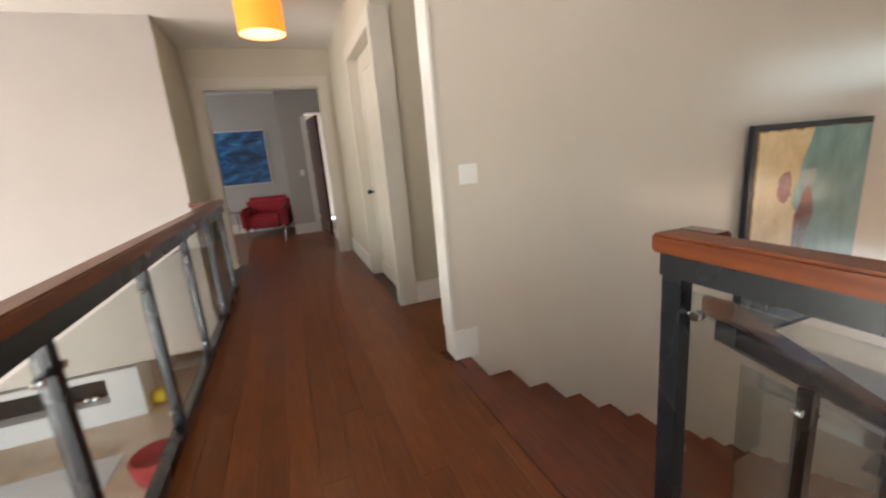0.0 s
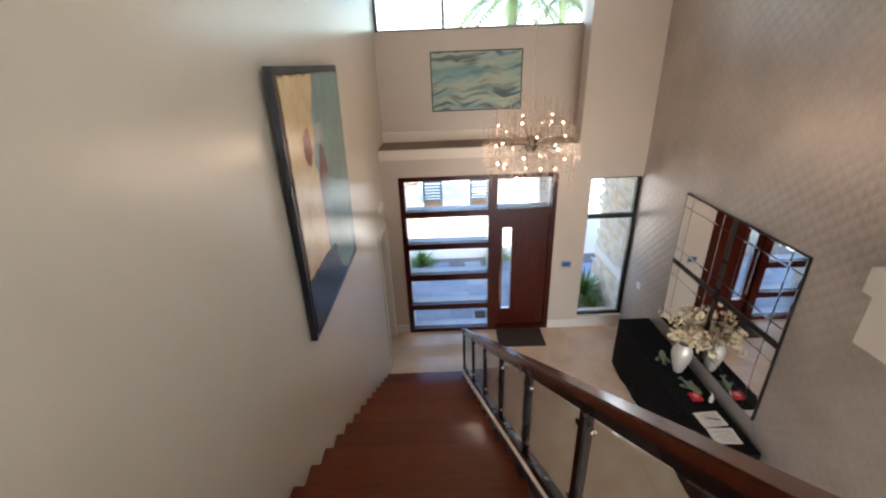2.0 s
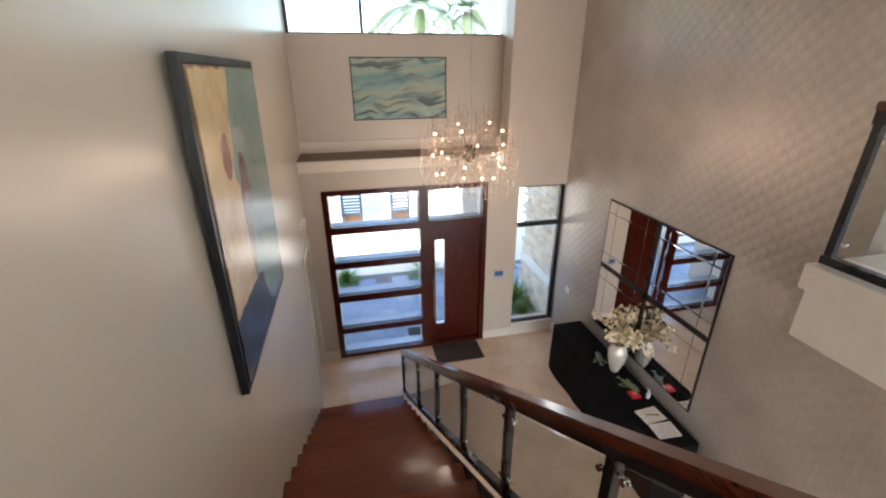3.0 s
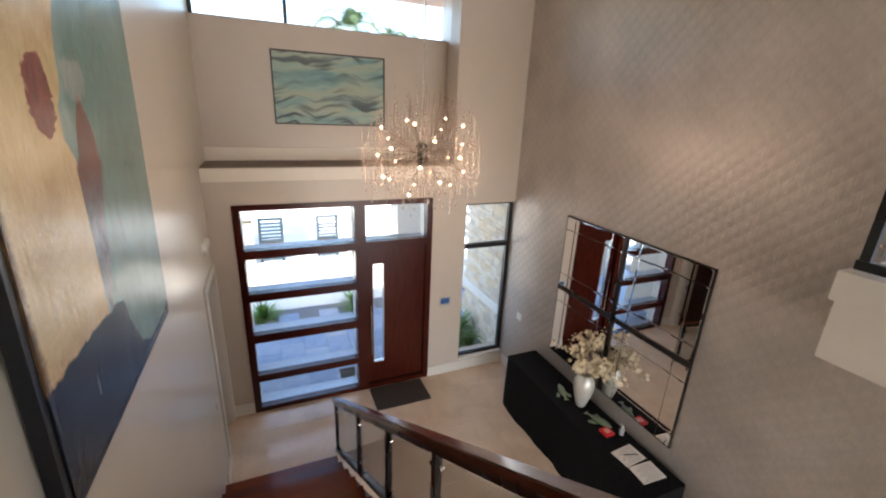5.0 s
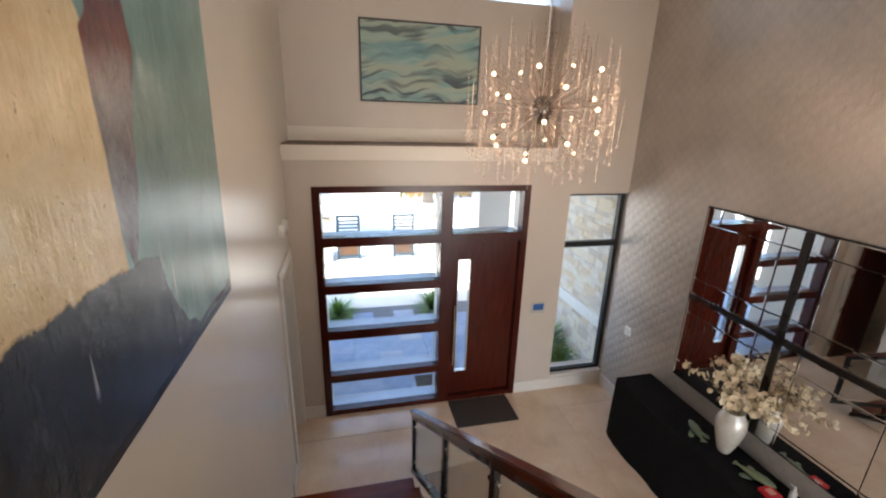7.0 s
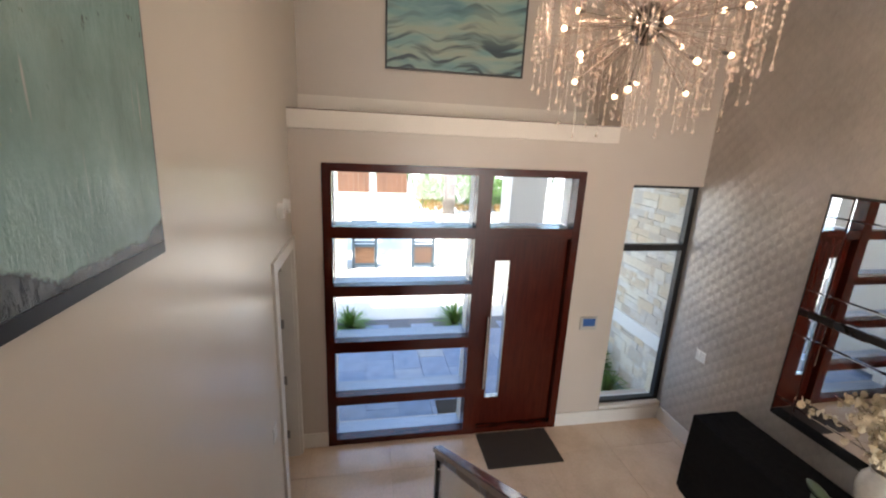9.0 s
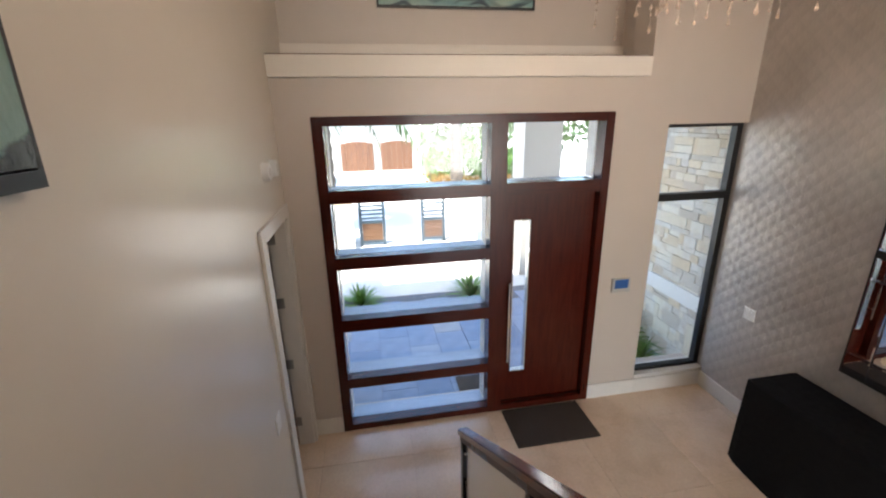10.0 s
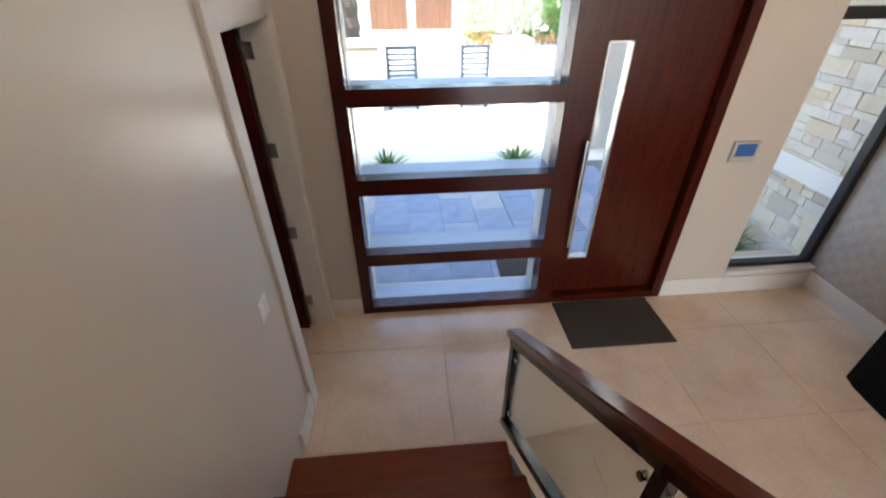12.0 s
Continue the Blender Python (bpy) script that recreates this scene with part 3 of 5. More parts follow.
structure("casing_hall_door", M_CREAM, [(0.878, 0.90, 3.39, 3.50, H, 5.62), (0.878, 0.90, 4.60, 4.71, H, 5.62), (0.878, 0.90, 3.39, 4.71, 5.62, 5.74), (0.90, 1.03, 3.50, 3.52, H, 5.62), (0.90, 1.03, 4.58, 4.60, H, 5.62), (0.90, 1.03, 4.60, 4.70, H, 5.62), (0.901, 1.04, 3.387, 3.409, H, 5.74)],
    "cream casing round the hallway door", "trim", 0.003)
structure("casing_room_door", M_TRIM, [(0.54, 0.64, 8.395, 8.42, H, 5.50)], "white casing of the bedroom inner door", "trim", 0.003)
structure("casing_cloakroom", M_TRIM, [(DX0 - 0.11, DX0, W - 0.022, W, -0.003, DZ), (DX1, DX1 + 0.085, W - 0.022, W, -0.003, DZ), (DX0 - 0.11, DX1 + 0.085, W - 0.022, W, DZ, DZ + 0.10), (DX0, DX0 + 0.018, W, W + 0.14, -0.003, DZ), (DX1 - 0.018, DX1, W, W + 0.14, -0.003, DZ), (DX0, DX1, W, W + 0.14, DZ - 0.018, DZ)],
    "white casing round the cloakroom door", "trim", 0.003)

# ---- doors and windows of the shell ----
def entrance():
    """Mahogany door set: stacked sidelight panes, transom and a solid leaf with a slot of glass."""
    d = thing("entrance_door_set", (F, 0.7, 0), "mahogany entrance door with slot window, stacked sidelight panes and transom", "door", kind="structure")
    x0, x1 = F - 0.02, F + 0.13
    zr = [0.0, 0.07, 0.48, 0.585, 1.08, 1.20, 1.68, 1.79, 2.26, 2.37, 2.88, DTOP]
    part_frame = [("jamb", DY1 - 0.085, DY1), ("mullion", 0.40, 0.545), ("jamb", DY0, DY0 + 0.08)]
    for n, a, b in part_frame:
        boxes(n, M_DOOR, [(x0, x1, a, b, 0, DTOP)], d, bevel=0.004)
    boxes("head", M_DOORH, [(x0 + 0.002, x1, DY0 + 0.08, 0.40, 2.875, DTOP), (x0 + 0.002, x1, 0.545, DY1 - 0.085, 2.875, DTOP)], d, bevel=0.004)
    for k in range(5):
        boxes("rail", M_DOORH, [(x0 + 0.003, x1 - 0.03, 0.545, DY1 - 0.085, zr[2 * k] + 0.001, zr[2 * k + 1])], d, bevel=0.004)
    boxes("rail", M_DOORH, [(x0 + 0.003, x1 - 0.03, DY0 + 0.08, 0.40, 2.26, 2.37)], d, bevel=0.004)
    sill = plain("pane_sill_aluminium", (0.30, 0.32, 0.36), 0.35, 0.5)
    gx = F + 0.16
    for k in range(5):
        a, b = (zr[2 * k + 1], zr[2 * k + 2])
        p = boxes("sidelight_pane", M_PANE, [(gx, gx + 0.008, 0.46, 1.96, a - 0.03, b + 0.03)], d)
        p.visible_shadow = False
        boxes("sill", sill, [(F + 0.10, FX - 0.02, 0.548, DY1 - 0.088, a - 0.025, a - 0.004)], p)
        boxes("glazing_bead", M_TRIM, [(F + 0.131, FX - 0.01, 1.90, 1.955, a - 0.004, b), (F + 0.131, FX - 0.01, 0.50, 0.545, a - 0.004, b)], p)
    p = boxes("transom_pane", M_PANE, [(gx, gx + 0.008, -0.53, 0.44, 2.34, 2.9)], d)
    p.visible_shadow = False
    boxes("sill", sill, [(F + 0.10, FX - 0.02, DY0 + 0.083, 0.398, 2.345, 2.366)], p)
    boxes("glazing_bead", M_TRIM, [(F + 0.131, FX - 0.01, -0.54, -0.485, 2.37, 2.875), (F + 0.131, FX - 0.01, 0.40, 0.44, 2.37, 2.875)], p)
    # leaf with the slot
    lx0, lx1 = F + 0.055, F + 0.11
    ya, yb, za, zb = DY0 + 0.083, 0.397, 0.075, 2.257
    s0, s1, t0, t1 = 0.135, 0.300, 0.41, 2.02
    leaf = boxes("leaf", M_DOOR, [(lx0, lx1, ya, s0, za, zb), (lx0, lx1, s1, yb, za, zb), (lx0, lx1, s0, s1, za, t0), (lx0, lx1, s0, s1, t1, zb)], d, "solid mahogany leaf")
    boxes("threshold", M_DOORH, [(x0 + 0.003, x1, DY0 + 0.08, 0.40, 0.001, 0.07)], d, bevel=0.004)
    boxes("slot_trim", plain("nickel_bead", (0.6, 0.6, 0.58), 0.25, 0.9), [
        (lx0 - 0.004, lx1 + 0.004, s0, s0 + 0.012, t0, t1), (lx0 - 0.004, lx1 + 0.004, s1 - 0.012, s1, t0, t1), (lx0 - 0.004, lx1 + 0.004, s0, s1, t0, t0 + 0.012), (lx0 - 0.004, lx1 + 0.004, s0, s1, t1 - 0.012, t1)], leaf)
    g = boxes("slot_pane", M_PANE, [(lx0 + 0.02, lx0 + 0.028, s0, s1, t0, t1)], leaf)
    g.visible_shadow = False
    bm = bmesh.new()
    rod(bm, (lx0 - 0.05, 0.335, 0.56), (lx0 - 0.05, 0.335, 1.42), 0.013, 12)
    for z in (0.68, 1.30):
        rod(bm, (lx0 - 0.05, 0.335, z), (lx0 + 0.005, 0.335, z), 0.009, 8)
    part("pull_handle", bm, M_CHROME, leaf, "long brushed steel pull handle", smooth=False)
    return adopt(d)


entrance()


def side_window():
    w = thing("window_1", (F + 0.06, -1.5, SZ0), "tall black framed side window by the door", "window", kind="structure")
    x0, x1 = F + 0.05, F + 0.12
    boxes("frame", M_BLACK, [(x0, x1, SY0, SY0 + 0.058, SZ0 + 0.02, SZ1), (x0, x1, SY1 - 0.018, SY1, SZ0 + 0.02, SZ1), (x0, x1, SY0 + 0.058, SY1 - 0.018, SZ1 - 0.03, SZ1), (x0, x1, SY0 + 0.058, SY1 - 0.018, SZ0 + 0.02, SZ0 + 0.055)], w)
    boxes("transom_bar", M_BLACK, [(x0 - 0.004, x1, SY0 + 0.058, SY1 - 0.018, 2.115, 2.185)], w)
    boxes("sill", M_TRIM, [(F - 0.02, F + 0.20, SY0, SY1, SZ0 - 0.02, SZ0 + 0.018)], w)
    for a, b in ((SZ0 + 0.05, 2.12), (2.18, SZ1 - 0.025)):
        p = boxes("pane", M_PANE, [(x0 + 0.03, x0 + 0.037, SY0 + 0.053, SY1 - 0.015, a, b)], w)
        p.visible_shadow = False
    return adopt(w)


side_window()


def clerestory():
    w = thing("window_2", (8.36, 0.6, 5.05), "wide black framed clerestory window high over the entrance", "window", kind="structure")
    a, b = -1.10, W
    boxes("frame", M_BLACK, [(8.33, 8.40, a, b, 5.05, 5.085), (8.33, 8.40, a, b, 5.72, 5.76), (8.33, 8.40, a, a + 0.06, 5.085, 5.72), (8.33, 8.40, b - 0.045, b, 5.085, 5.72)], w)
    boxes("mullion", M_BLACK, [(8.325, 8.40, 1.16, 1.205, 5.085, 5.72)], w)
    for c, d in ((a + 0.06, 1.16), (1.205, b - 0.045)):
        p = boxes("pane", M_PANE, [(8.36, 8.367, c, d, 5.08, 5.725)], w)
        p.visible_shadow = False
    return adopt(w)


clerestory()


def inner_doors():
    d = thing("door_1", (DX1 - 0.04, W + 0.14, 0), "dark brown cloakroom door standing open on steel hinges", "door", kind="structure")
    boxes("leaf", M_DOOR, [(DX1 - 0.062, DX1 - 0.022, W + 0.15, W + 0.80, 0.01, DZ - 0.02)], d, bevel=0.003)
    for z in (0.22, 0.83, 1.42, 1.98):
        boxes("hinge", plain("satin_steel_hinge", (0.32, 0.31, 0.29), 0.35, 0.9), [(DX1 - 0.024, DX1 - 0.016, W + 0.09, W + 0.152, z, z + 0.09)], d)
    adopt(d)
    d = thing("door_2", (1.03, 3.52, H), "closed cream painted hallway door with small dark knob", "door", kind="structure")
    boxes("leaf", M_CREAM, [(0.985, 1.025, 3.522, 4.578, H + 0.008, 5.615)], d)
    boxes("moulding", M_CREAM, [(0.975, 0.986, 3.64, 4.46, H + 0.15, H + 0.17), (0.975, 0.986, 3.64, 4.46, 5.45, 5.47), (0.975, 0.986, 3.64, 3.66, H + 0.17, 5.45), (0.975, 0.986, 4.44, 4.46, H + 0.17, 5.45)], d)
    bm = bmesh.new()
    rod(bm, (0.985, 4.50, H + 0.94), (0.945, 4.50, H + 0.94), 0.012, 10)
    ball(bm, (0.935, 4.50, H + 0.94), 0.027, 2)
    part("knob", bm, M_BLACK, d, smooth=True)
    adopt(d)
    d = thing("door_3", (0.66, 8.42, H), "dark brown bedroom door standing ajar", "door", kind="structure")
    bm = bmesh.new()
    bar(bm, (0.66, 8.40, H), (0.76, 7.62, H), 0.045, 0.01, 2.10)
    leaf = part("leaf", bm, M_DOOR, d)
    boxes("hinge", M_CHROME, [(0.628, 0.64, 8.372, 8.40, H + z, H + z + 0.09) for z in (0.25, 1.05, 1.85)], d)
    adopt(d)


inner_doors()


# ---- the staircase ----
def edge_y(x):
    """Outer edge of the stair, which drifts a little from the wall's line."""
    return 1.075 - 0.070 * (6.375 - x)


def staircase():
    s = thing("staircase", (3.5, 1.6, 0), "straight red-brown timber staircase against the greige wall", "staircase")
    for k in range(STEPS + 1):
        x, z = X0 + RUN * k, H - RISE * k
        y = edge_y(x) + 0.02
        if k:
            bm = bmesh.new()
            box(bm, x - RUN - 0.030, x, y, W - 0.003, z - 0.038, z)
            part("tread", bm, M_TREAD, s, bevel=0.006)
        boxes("riser", M_TREAD, [(x - 0.035, x - 0.018, y, W - 0.003, max(0.002, z - RISE), z - 0.038)], s)
    bm = bmesh.new()
    prism(bm, [(X0 - 0.05, H - 0.32 - RISE), (X0 - 0.05, H - 0.05 - RISE), (X0 + RUN * STEPS - 0.33, RISE - 0.05), (X0 + RUN * STEPS - 0.05, 0.001), (X0 + RUN * STEPS - 0.4, 0.001)], "y", 1.10, W - 0.02)
    part("soffit", bm, M_WALL, s, "greige plastered underside")
    # steel stringer over the open ends of the treads
    bm = bmesh.new()
    slope = RISE / RUN
    xa, xb = X0 + 0.02, X0 + RUN * STEPS - 0.02
    za, zb = H - slope * 0.02, RISE + slope * 0.02 - RISE
    vs = []
    for x, z in ((xa, za), (xb, zb)):
        y = edge_y(x)
        for dy in (-0.012, 0.018):
            for dz in (-0.20, 0.045):
                vs.append(bm.verts.new((x, y + dy, max(0.002, z + dz))))
    for q in ((0, 1, 3, 2), (4, 6, 7, 5), (0, 4, 5, 1), (2, 3, 7, 6), (0, 2, 6, 4), (1, 5, 7, 3)):
        bm.faces.new([vs[k] for k in q])
    part("stringer", bm, M_BLACK, s, "black steel stringer")
    return adopt(s)


staircase()
bm = bmesh.new()
box(bm, X0 - 0.16, X0 + 0.0, 0.72, W - 0.003, H - 0.038, H)
tagged(part("landing_nosing", bm, M_TREAD, bevel=0.006), "red-brown timber nosing at the head of the stairs", "stair nosing", kind="structure")


def clamp(name, parent, p, d):
    """Round polished glass clamp on a post, its arm along d."""
    bm = bmesh.new()
    p, d = Vector(p), Vector(d)
    side = Vector((-d.y, d.x, 0)).normalized()
    rod(bm, p, p + d * 0.028, 0.006, 8)
    q = p + d * 0.034
    rod(bm, q - side * 0.013, q - side * 0.005, 0.013, 14, 0.014)
    rod(bm, q + side * 0.005, q + side * 0.013, 0.014, 14, 0.013)
    rod(bm, q - side * 0.005, q + side * 0.005, 0.006, 8)
    part(name, bm, M_CHROME, parent)


def railing(name, label, p, q, stops, top=1.02, foot=0.05, cap=0.05, wide=0.075, under=0.05, wood_mat=None, post=0.045, last_post=True, cap_more=(0.0, 0.0)):
    """Steel posts with glass between them, a steel under-rail, a foot rail and a timber cap, from p to q (both on the walking line)."""
    p, q = Vector(p), Vector(q)
    r = thing(name, p, label, "railing")
    line = lambda s: p + (q - p) * s
    flat = Vector((q.x - p.x, q.y - p.y, 0)).normalized()
    long = Vector((q.x - p.x, q.y - p.y, 0)).length
    bm = bmesh.new()
    bar(bm, line(-cap_more[0] / long), line(1 + cap_more[1] / long), wide, top - cap, top)
    part("handrail", bm, wood_mat, r, "polished red-brown timber handrail", bevel=0.007)
    bm = bmesh.new()
    bar(bm, line(0), line(1), 0.05, top - cap - under, top - cap - 0.001)
    part("under_rail", bm, M_STEEL, r)
    bm = bmesh.new()
    bar(bm, line(0), line(1), 0.055, foot - 0.03, foot + 0.025)
    part("foot_rail", bm, M_STEEL, r)
    pts = [line(s) for s in stops]
    for k, c in enumerate(pts):
        if k == len(pts) - 1 and not last_post:
            break
        bm = bmesh.new()
        bar(bm, c - flat * post / 2, c + flat * post / 2, 0.042, foot + 0.02, top - cap - under + 0.003)
        part("post", bm, M_STEEL, r)
        for s, ok in ((1, k < len(pts) - 1), (-1, k > 0)):
            if ok:
                slope = (q.z - p.z) / long
                for h in (top - cap - under - 0.09, foot + 0.12):
                    clamp("clamp", r, c + flat * s * post / 2 + Vector((0, 0, h + slope * s * 0.05)), flat * s)
    for a, b in zip(pts, pts[1:]):
        g0, g1 = a + flat * (post / 2 + 0.02), b - flat * (post / 2 + 0.02)
        f = (g0 - a).dot(flat) / max(1e-6, (b - a).dot(flat))
        g0.z, g1.z = a.z + (b.z - a.z) * f, b.z - (b.z - a.z) * f
        bm = bmesh.new()
        bar(bm, g0, g1, 0.010, foot + 0.055, top - cap - under - 0.03)
        part("glass_panel", bm, M_GLASS, r, "clear glass panel")
    return adopt(r)


XE = 6.375
SL = RISE / RUN
low, high = Vector((XE - 0.04, edge_y(XE) - 0.035, 0.0)), Vector((1.055, edge_y(1.055) - 0.035, 0.0))
low.z, high.z = 0.02, 0.11 + SL * (low.x - high.x)
sx = lambda x: (low.x - x) / (low.x - high.x)
railing("stair_railing", "dark steel and glass stair railing with polished timber handrail", low, high,
    [0.004] + [sx(x) for x in (5.30, 4.46, 3.70, 2.97, 2.22, 1.50)] + [0.992], 0.815, 0.05, 0.055, 0.075, 0.05, M_RAIL, last_post=False, cap_more=(0.03, 0.045))
GX = 1.0
railing("gallery_railing", "dark steel and glass gallery railing with timber cap", (GX, 0.795, H), (GX, -1.36, H), [0.0150, 0.30, 0.61, 0.97], 1.03, 0.06, 0.05, 0.09, 0.062, M_RAILY, 0.055, cap_more=(0.015, 0.1))
boxes("newel_return", M_RAIL, [(GX + 0.0455, GX + 0.105, 0.70, 0.81, H + 0.978, H + 1.029)], None, bevel=0.005)
tagged(bpy.data.objects["newel_return"], "short timber return of the gallery cap", "handrail")
railing("side_gallery_railing", "dark steel and glass railing on the white gallery edge", (GX + 0.1, -1.38, H + 0.034), (3.20, -1.38, H + 0.034), [0.02, 0.34, 0.67, 0.985], 1.0, 0.05, 0.05, 0.09, 0.075, M_RAIL)
railing("landing_railing", "dark steel and glass landing railing with timber cap", (-0.575, -1.5, H), (-0.575, 4.90, H), [(y + 1.5) / 6.4 for y in (-1.2, -0.35, 0.5, 1.35, 2.2, 3.05, 3.9, 4.75)], 1.01, 0.06, 0.055, 0.09, 0.075, M_RAILY)
boxes("rail_return", M_RAIL, [(-0.85, -0.622, 4.84, 4.93, H + 0.955, H + 1.01)], None, bevel=0.005)
tagged(bpy.data.objects["rail_return"], "short timber return of the landing rail to the wall", "handrail")


# ---- foyer things ----
def framed(name, label, axis, a0, a1, z0, z1, face, back, canvas, border, frame_mat):
    """A canvas in a box frame; axis: the one along which it runs."""
    w = thing(name, (a0, face, z0) if axis == "x" else (face, a0, z0), label, "painting")
    lo, hi = min(face, back), max(face, back)
    put = (lambda u0, u1, d0, d1, z0, z1: (u0, u1, d0, d1, z0, z1)) if axis == "x" else (lambda u0, u1, d0, d1, z0, z1: (d0, d1, u0, u1, z0, z1))
    b = border
    boxes("frame", frame_mat, [put(a0, a1, lo, hi, z0, z0 + b), put(a0, a1, lo, hi, z1 - b, z1), put(a0, a0 + b, lo, hi, z0 + b, z1 - b), put(a1 - b, a1, lo, hi, z0 + b, z1 - b)], w)
    inset = 0.012 if back > face else -0.012
    lo, hi = min(face + inset, back), max(face + inset, back)
    boxes("canvas", canvas, [put(a0 + b, a1 - b, lo, hi, z0 + b, z1 - b)], w)
    return adopt(w)


PX0, PX1, PZ0, PZ1 = 3.45, 4.985, 2.81, 4.605


def leaning_painting():
    """Deep box frame that leans a little out from the wall; wide front bars, a thin one on the far side."""
    w = thing("stair_painting", (PX0, 2.214, PZ0), "large abstract painting in cream, teal and black, black frame", "painting")
    f, b = 2.214, 2.258
    a, c, d, e = 0.032, 0.016, 0.036, 0.040
    for n, m in (("frame", (PX0, PX1, f, b, PZ0, PZ0 + d)), ("frame", (PX0, PX1, f, b, PZ1 - e, PZ1)), ("frame", (PX0, PX0 + a, f, b, PZ0 + d, PZ1 - e)), ("frame", (PX1 - c, PX1, f, b, PZ0 + d, PZ1 - e))):
        boxes(n, M_FRAME, [m], w)
    g = 0.006
    boxes("canvas", stair_painting(), [(PX0 + a + g, PX1 - c - g / 2, f - 0.006, b, PZ0 + d + g, PZ1 - e - g)], w)
    boxes("backing", M_BLACK, [(PX0 + a, PX1 - c, f + 0.030, b, PZ0 + d, PZ1 - e)], w)
    adopt(w)
    w.rotation_euler = (radians(1.1), 0, 0)
    return w


leaning_painting()
framed("wave_painting", "teal and grey wave painting in a thin black frame", "y", -0.047, 1.407, 3.859, 4.752, 8.12, 8.15, wave_painting(), 0.018, M_BLACK)
framed("blue_painting", "dark blue seascape painting on a bedroom wall", "x", -1.16, -0.14, 4.32, 5.40, 9.56, 9.60, blue_painting(), 0.015, M_TRIM)


def wall_mirror():
    m = thing("wall_mirror", (5.2, RW, 1.01), "large square mirror with dark strips between its panes", "mirror")
    x0, x1, z0, z1, y = 4.25, 6.19, 1.01, 2.91, RW
    boxes("backing", M_BLACK, [(x0 - 0.012, x1 + 0.012, y + 0.001, y + 0.02, z0 - 0.012, z1 + 0.012)], m)
    cx, cz, s = (x0 + x1) / 2, (z0 + z1) / 2, 0.028
    dark = plain("dark_bronze_strip", (0.03, 0.024, 0.02), 0.3, 0.6)
    boxes("cross_strip", dark, [(x0, x1, y + 0.02, y + 0.036, cz - s, cz + s), (cx - s, cx + s, y + 0.02, y + 0.036, z0, cz - s), (cx - s, cx + s, y + 0.02, y + 0.036, cz + s, z1)], m)
    g = 0.0035
    for qx0, qx1 in ((x0, cx - s), (cx + s, x1)):
        for qz0, qz1 in ((z0, cz - s), (cz + s, z1)):
            bx, bz = 0.165, 0.165
            for a, b in ((qx0, qx0 + bx), (qx0 + bx, qx1 - bx), (qx1 - bx, qx1)):
                for c, d in ((qz0, qz0 + bz), (qz0 + bz, qz1 - bz), (qz1 - bz, qz1)):
                    bm = bmesh.new()
                    i = 0.012
                    a0, b0, c0, d0 = a + g, b - g, c + g, d - g
                    box(bm, a0, b0, y + 0.0205, y + 0.024, c0, d0)
                    for f in bm.faces:
                        f.normal_update()
                    front = [f for f in bm.faces if all(abs(v.co.y - (y + 0.024)) < 1e-5 for v in f.verts)]
                    bmesh.ops.inset_region(bm, faces=front, thickness=i, depth=0.0)
                    for v in front[0].verts:
                        v.co.y = y + 0.0243
                    part("pane", bm, M_MIRROR, m)
    return adopt(m)


wall_mirror()


def console():
    t = thing("console_table", (5.2, -1.66, 0), "long console table under a black floor-length cloth", "table")
    x0, x1, y0, y1, z = 3.99, 6.47, RW + 0.04, -1.42, 0.80
    boxes("table_top", M_BLACK, [(x0 + 0.02, x1 - 0.02, y0 + 0.01, y1 - 0.02, z - 0.05, z - 0.006)], t)
    bm = bmesh.new()
    n_x, n_y, rows = 46, 10, 14
    ring = [(x0 + (x1 - x0) * k / n_x, y1, 0, 1) for k in range(n_x)] + [(x1, y1 + (y0 - y1) * k / n_y, 1, 0) for k in range(n_y)] + [(x1 + (x0 - x1) * k / n_x, y0, 0, 0) for k in range(n_x)] + [(x0, y0 + (y1 - y0) * k / n_y, -1, 0) for k in range(n_y)]
    grid = []
    for r in range(rows + 1):
        f = r / rows
        row = []
        for k, (x, y, nx, ny) in enumerate(ring):
            wob = (noise.noise(Vector((x * 2.3, y * 2.3, 0.3))) + 0.5 * noise.noise(Vector((x * 6, y * 6, 2)))) * 0.035 * f * f
            corner = 0.03 * f if (abs(x - x1) < 0.03 or abs(x - x0) < 0.03) and ny else 0
            out = 0.004 + wob * (1 if (nx or ny) else 0) + 0.03 * f * (1 if (nx or ny) else 0)
            row.append(bm.verts.new((x + nx * out + math.copysign(corner, nx or (x - 5.2)) * (1 if ny else 0), y + ny * max(out, 0.002), z + 0.002 - (z - 0.004) * f - 0.006 * min(1, f * 12))))
        grid.append(row)
    m = len(ring)
    for a, b in zip(grid, grid[1:]):
        for k in range(m):
            bm.faces.new((a[k], a[(k + 1) % m], b[(k + 1) % m], b[k]))
    bm.faces.new(grid[0])
    part("tablecloth", bm, M_CLOTH, t, "black floor-length cloth")
    # four legs inside the cloth
    for x in (x0 + 0.08, x1 - 0.12):
        for y in (y0 + 0.05, y1 - 0.1):
            boxes("leg", M_BLACK, [(x, x + 0.05, y, y + 0.05, 0.0, z - 0.05)], t)
    return adopt(t)


console()
TZ = 0.803


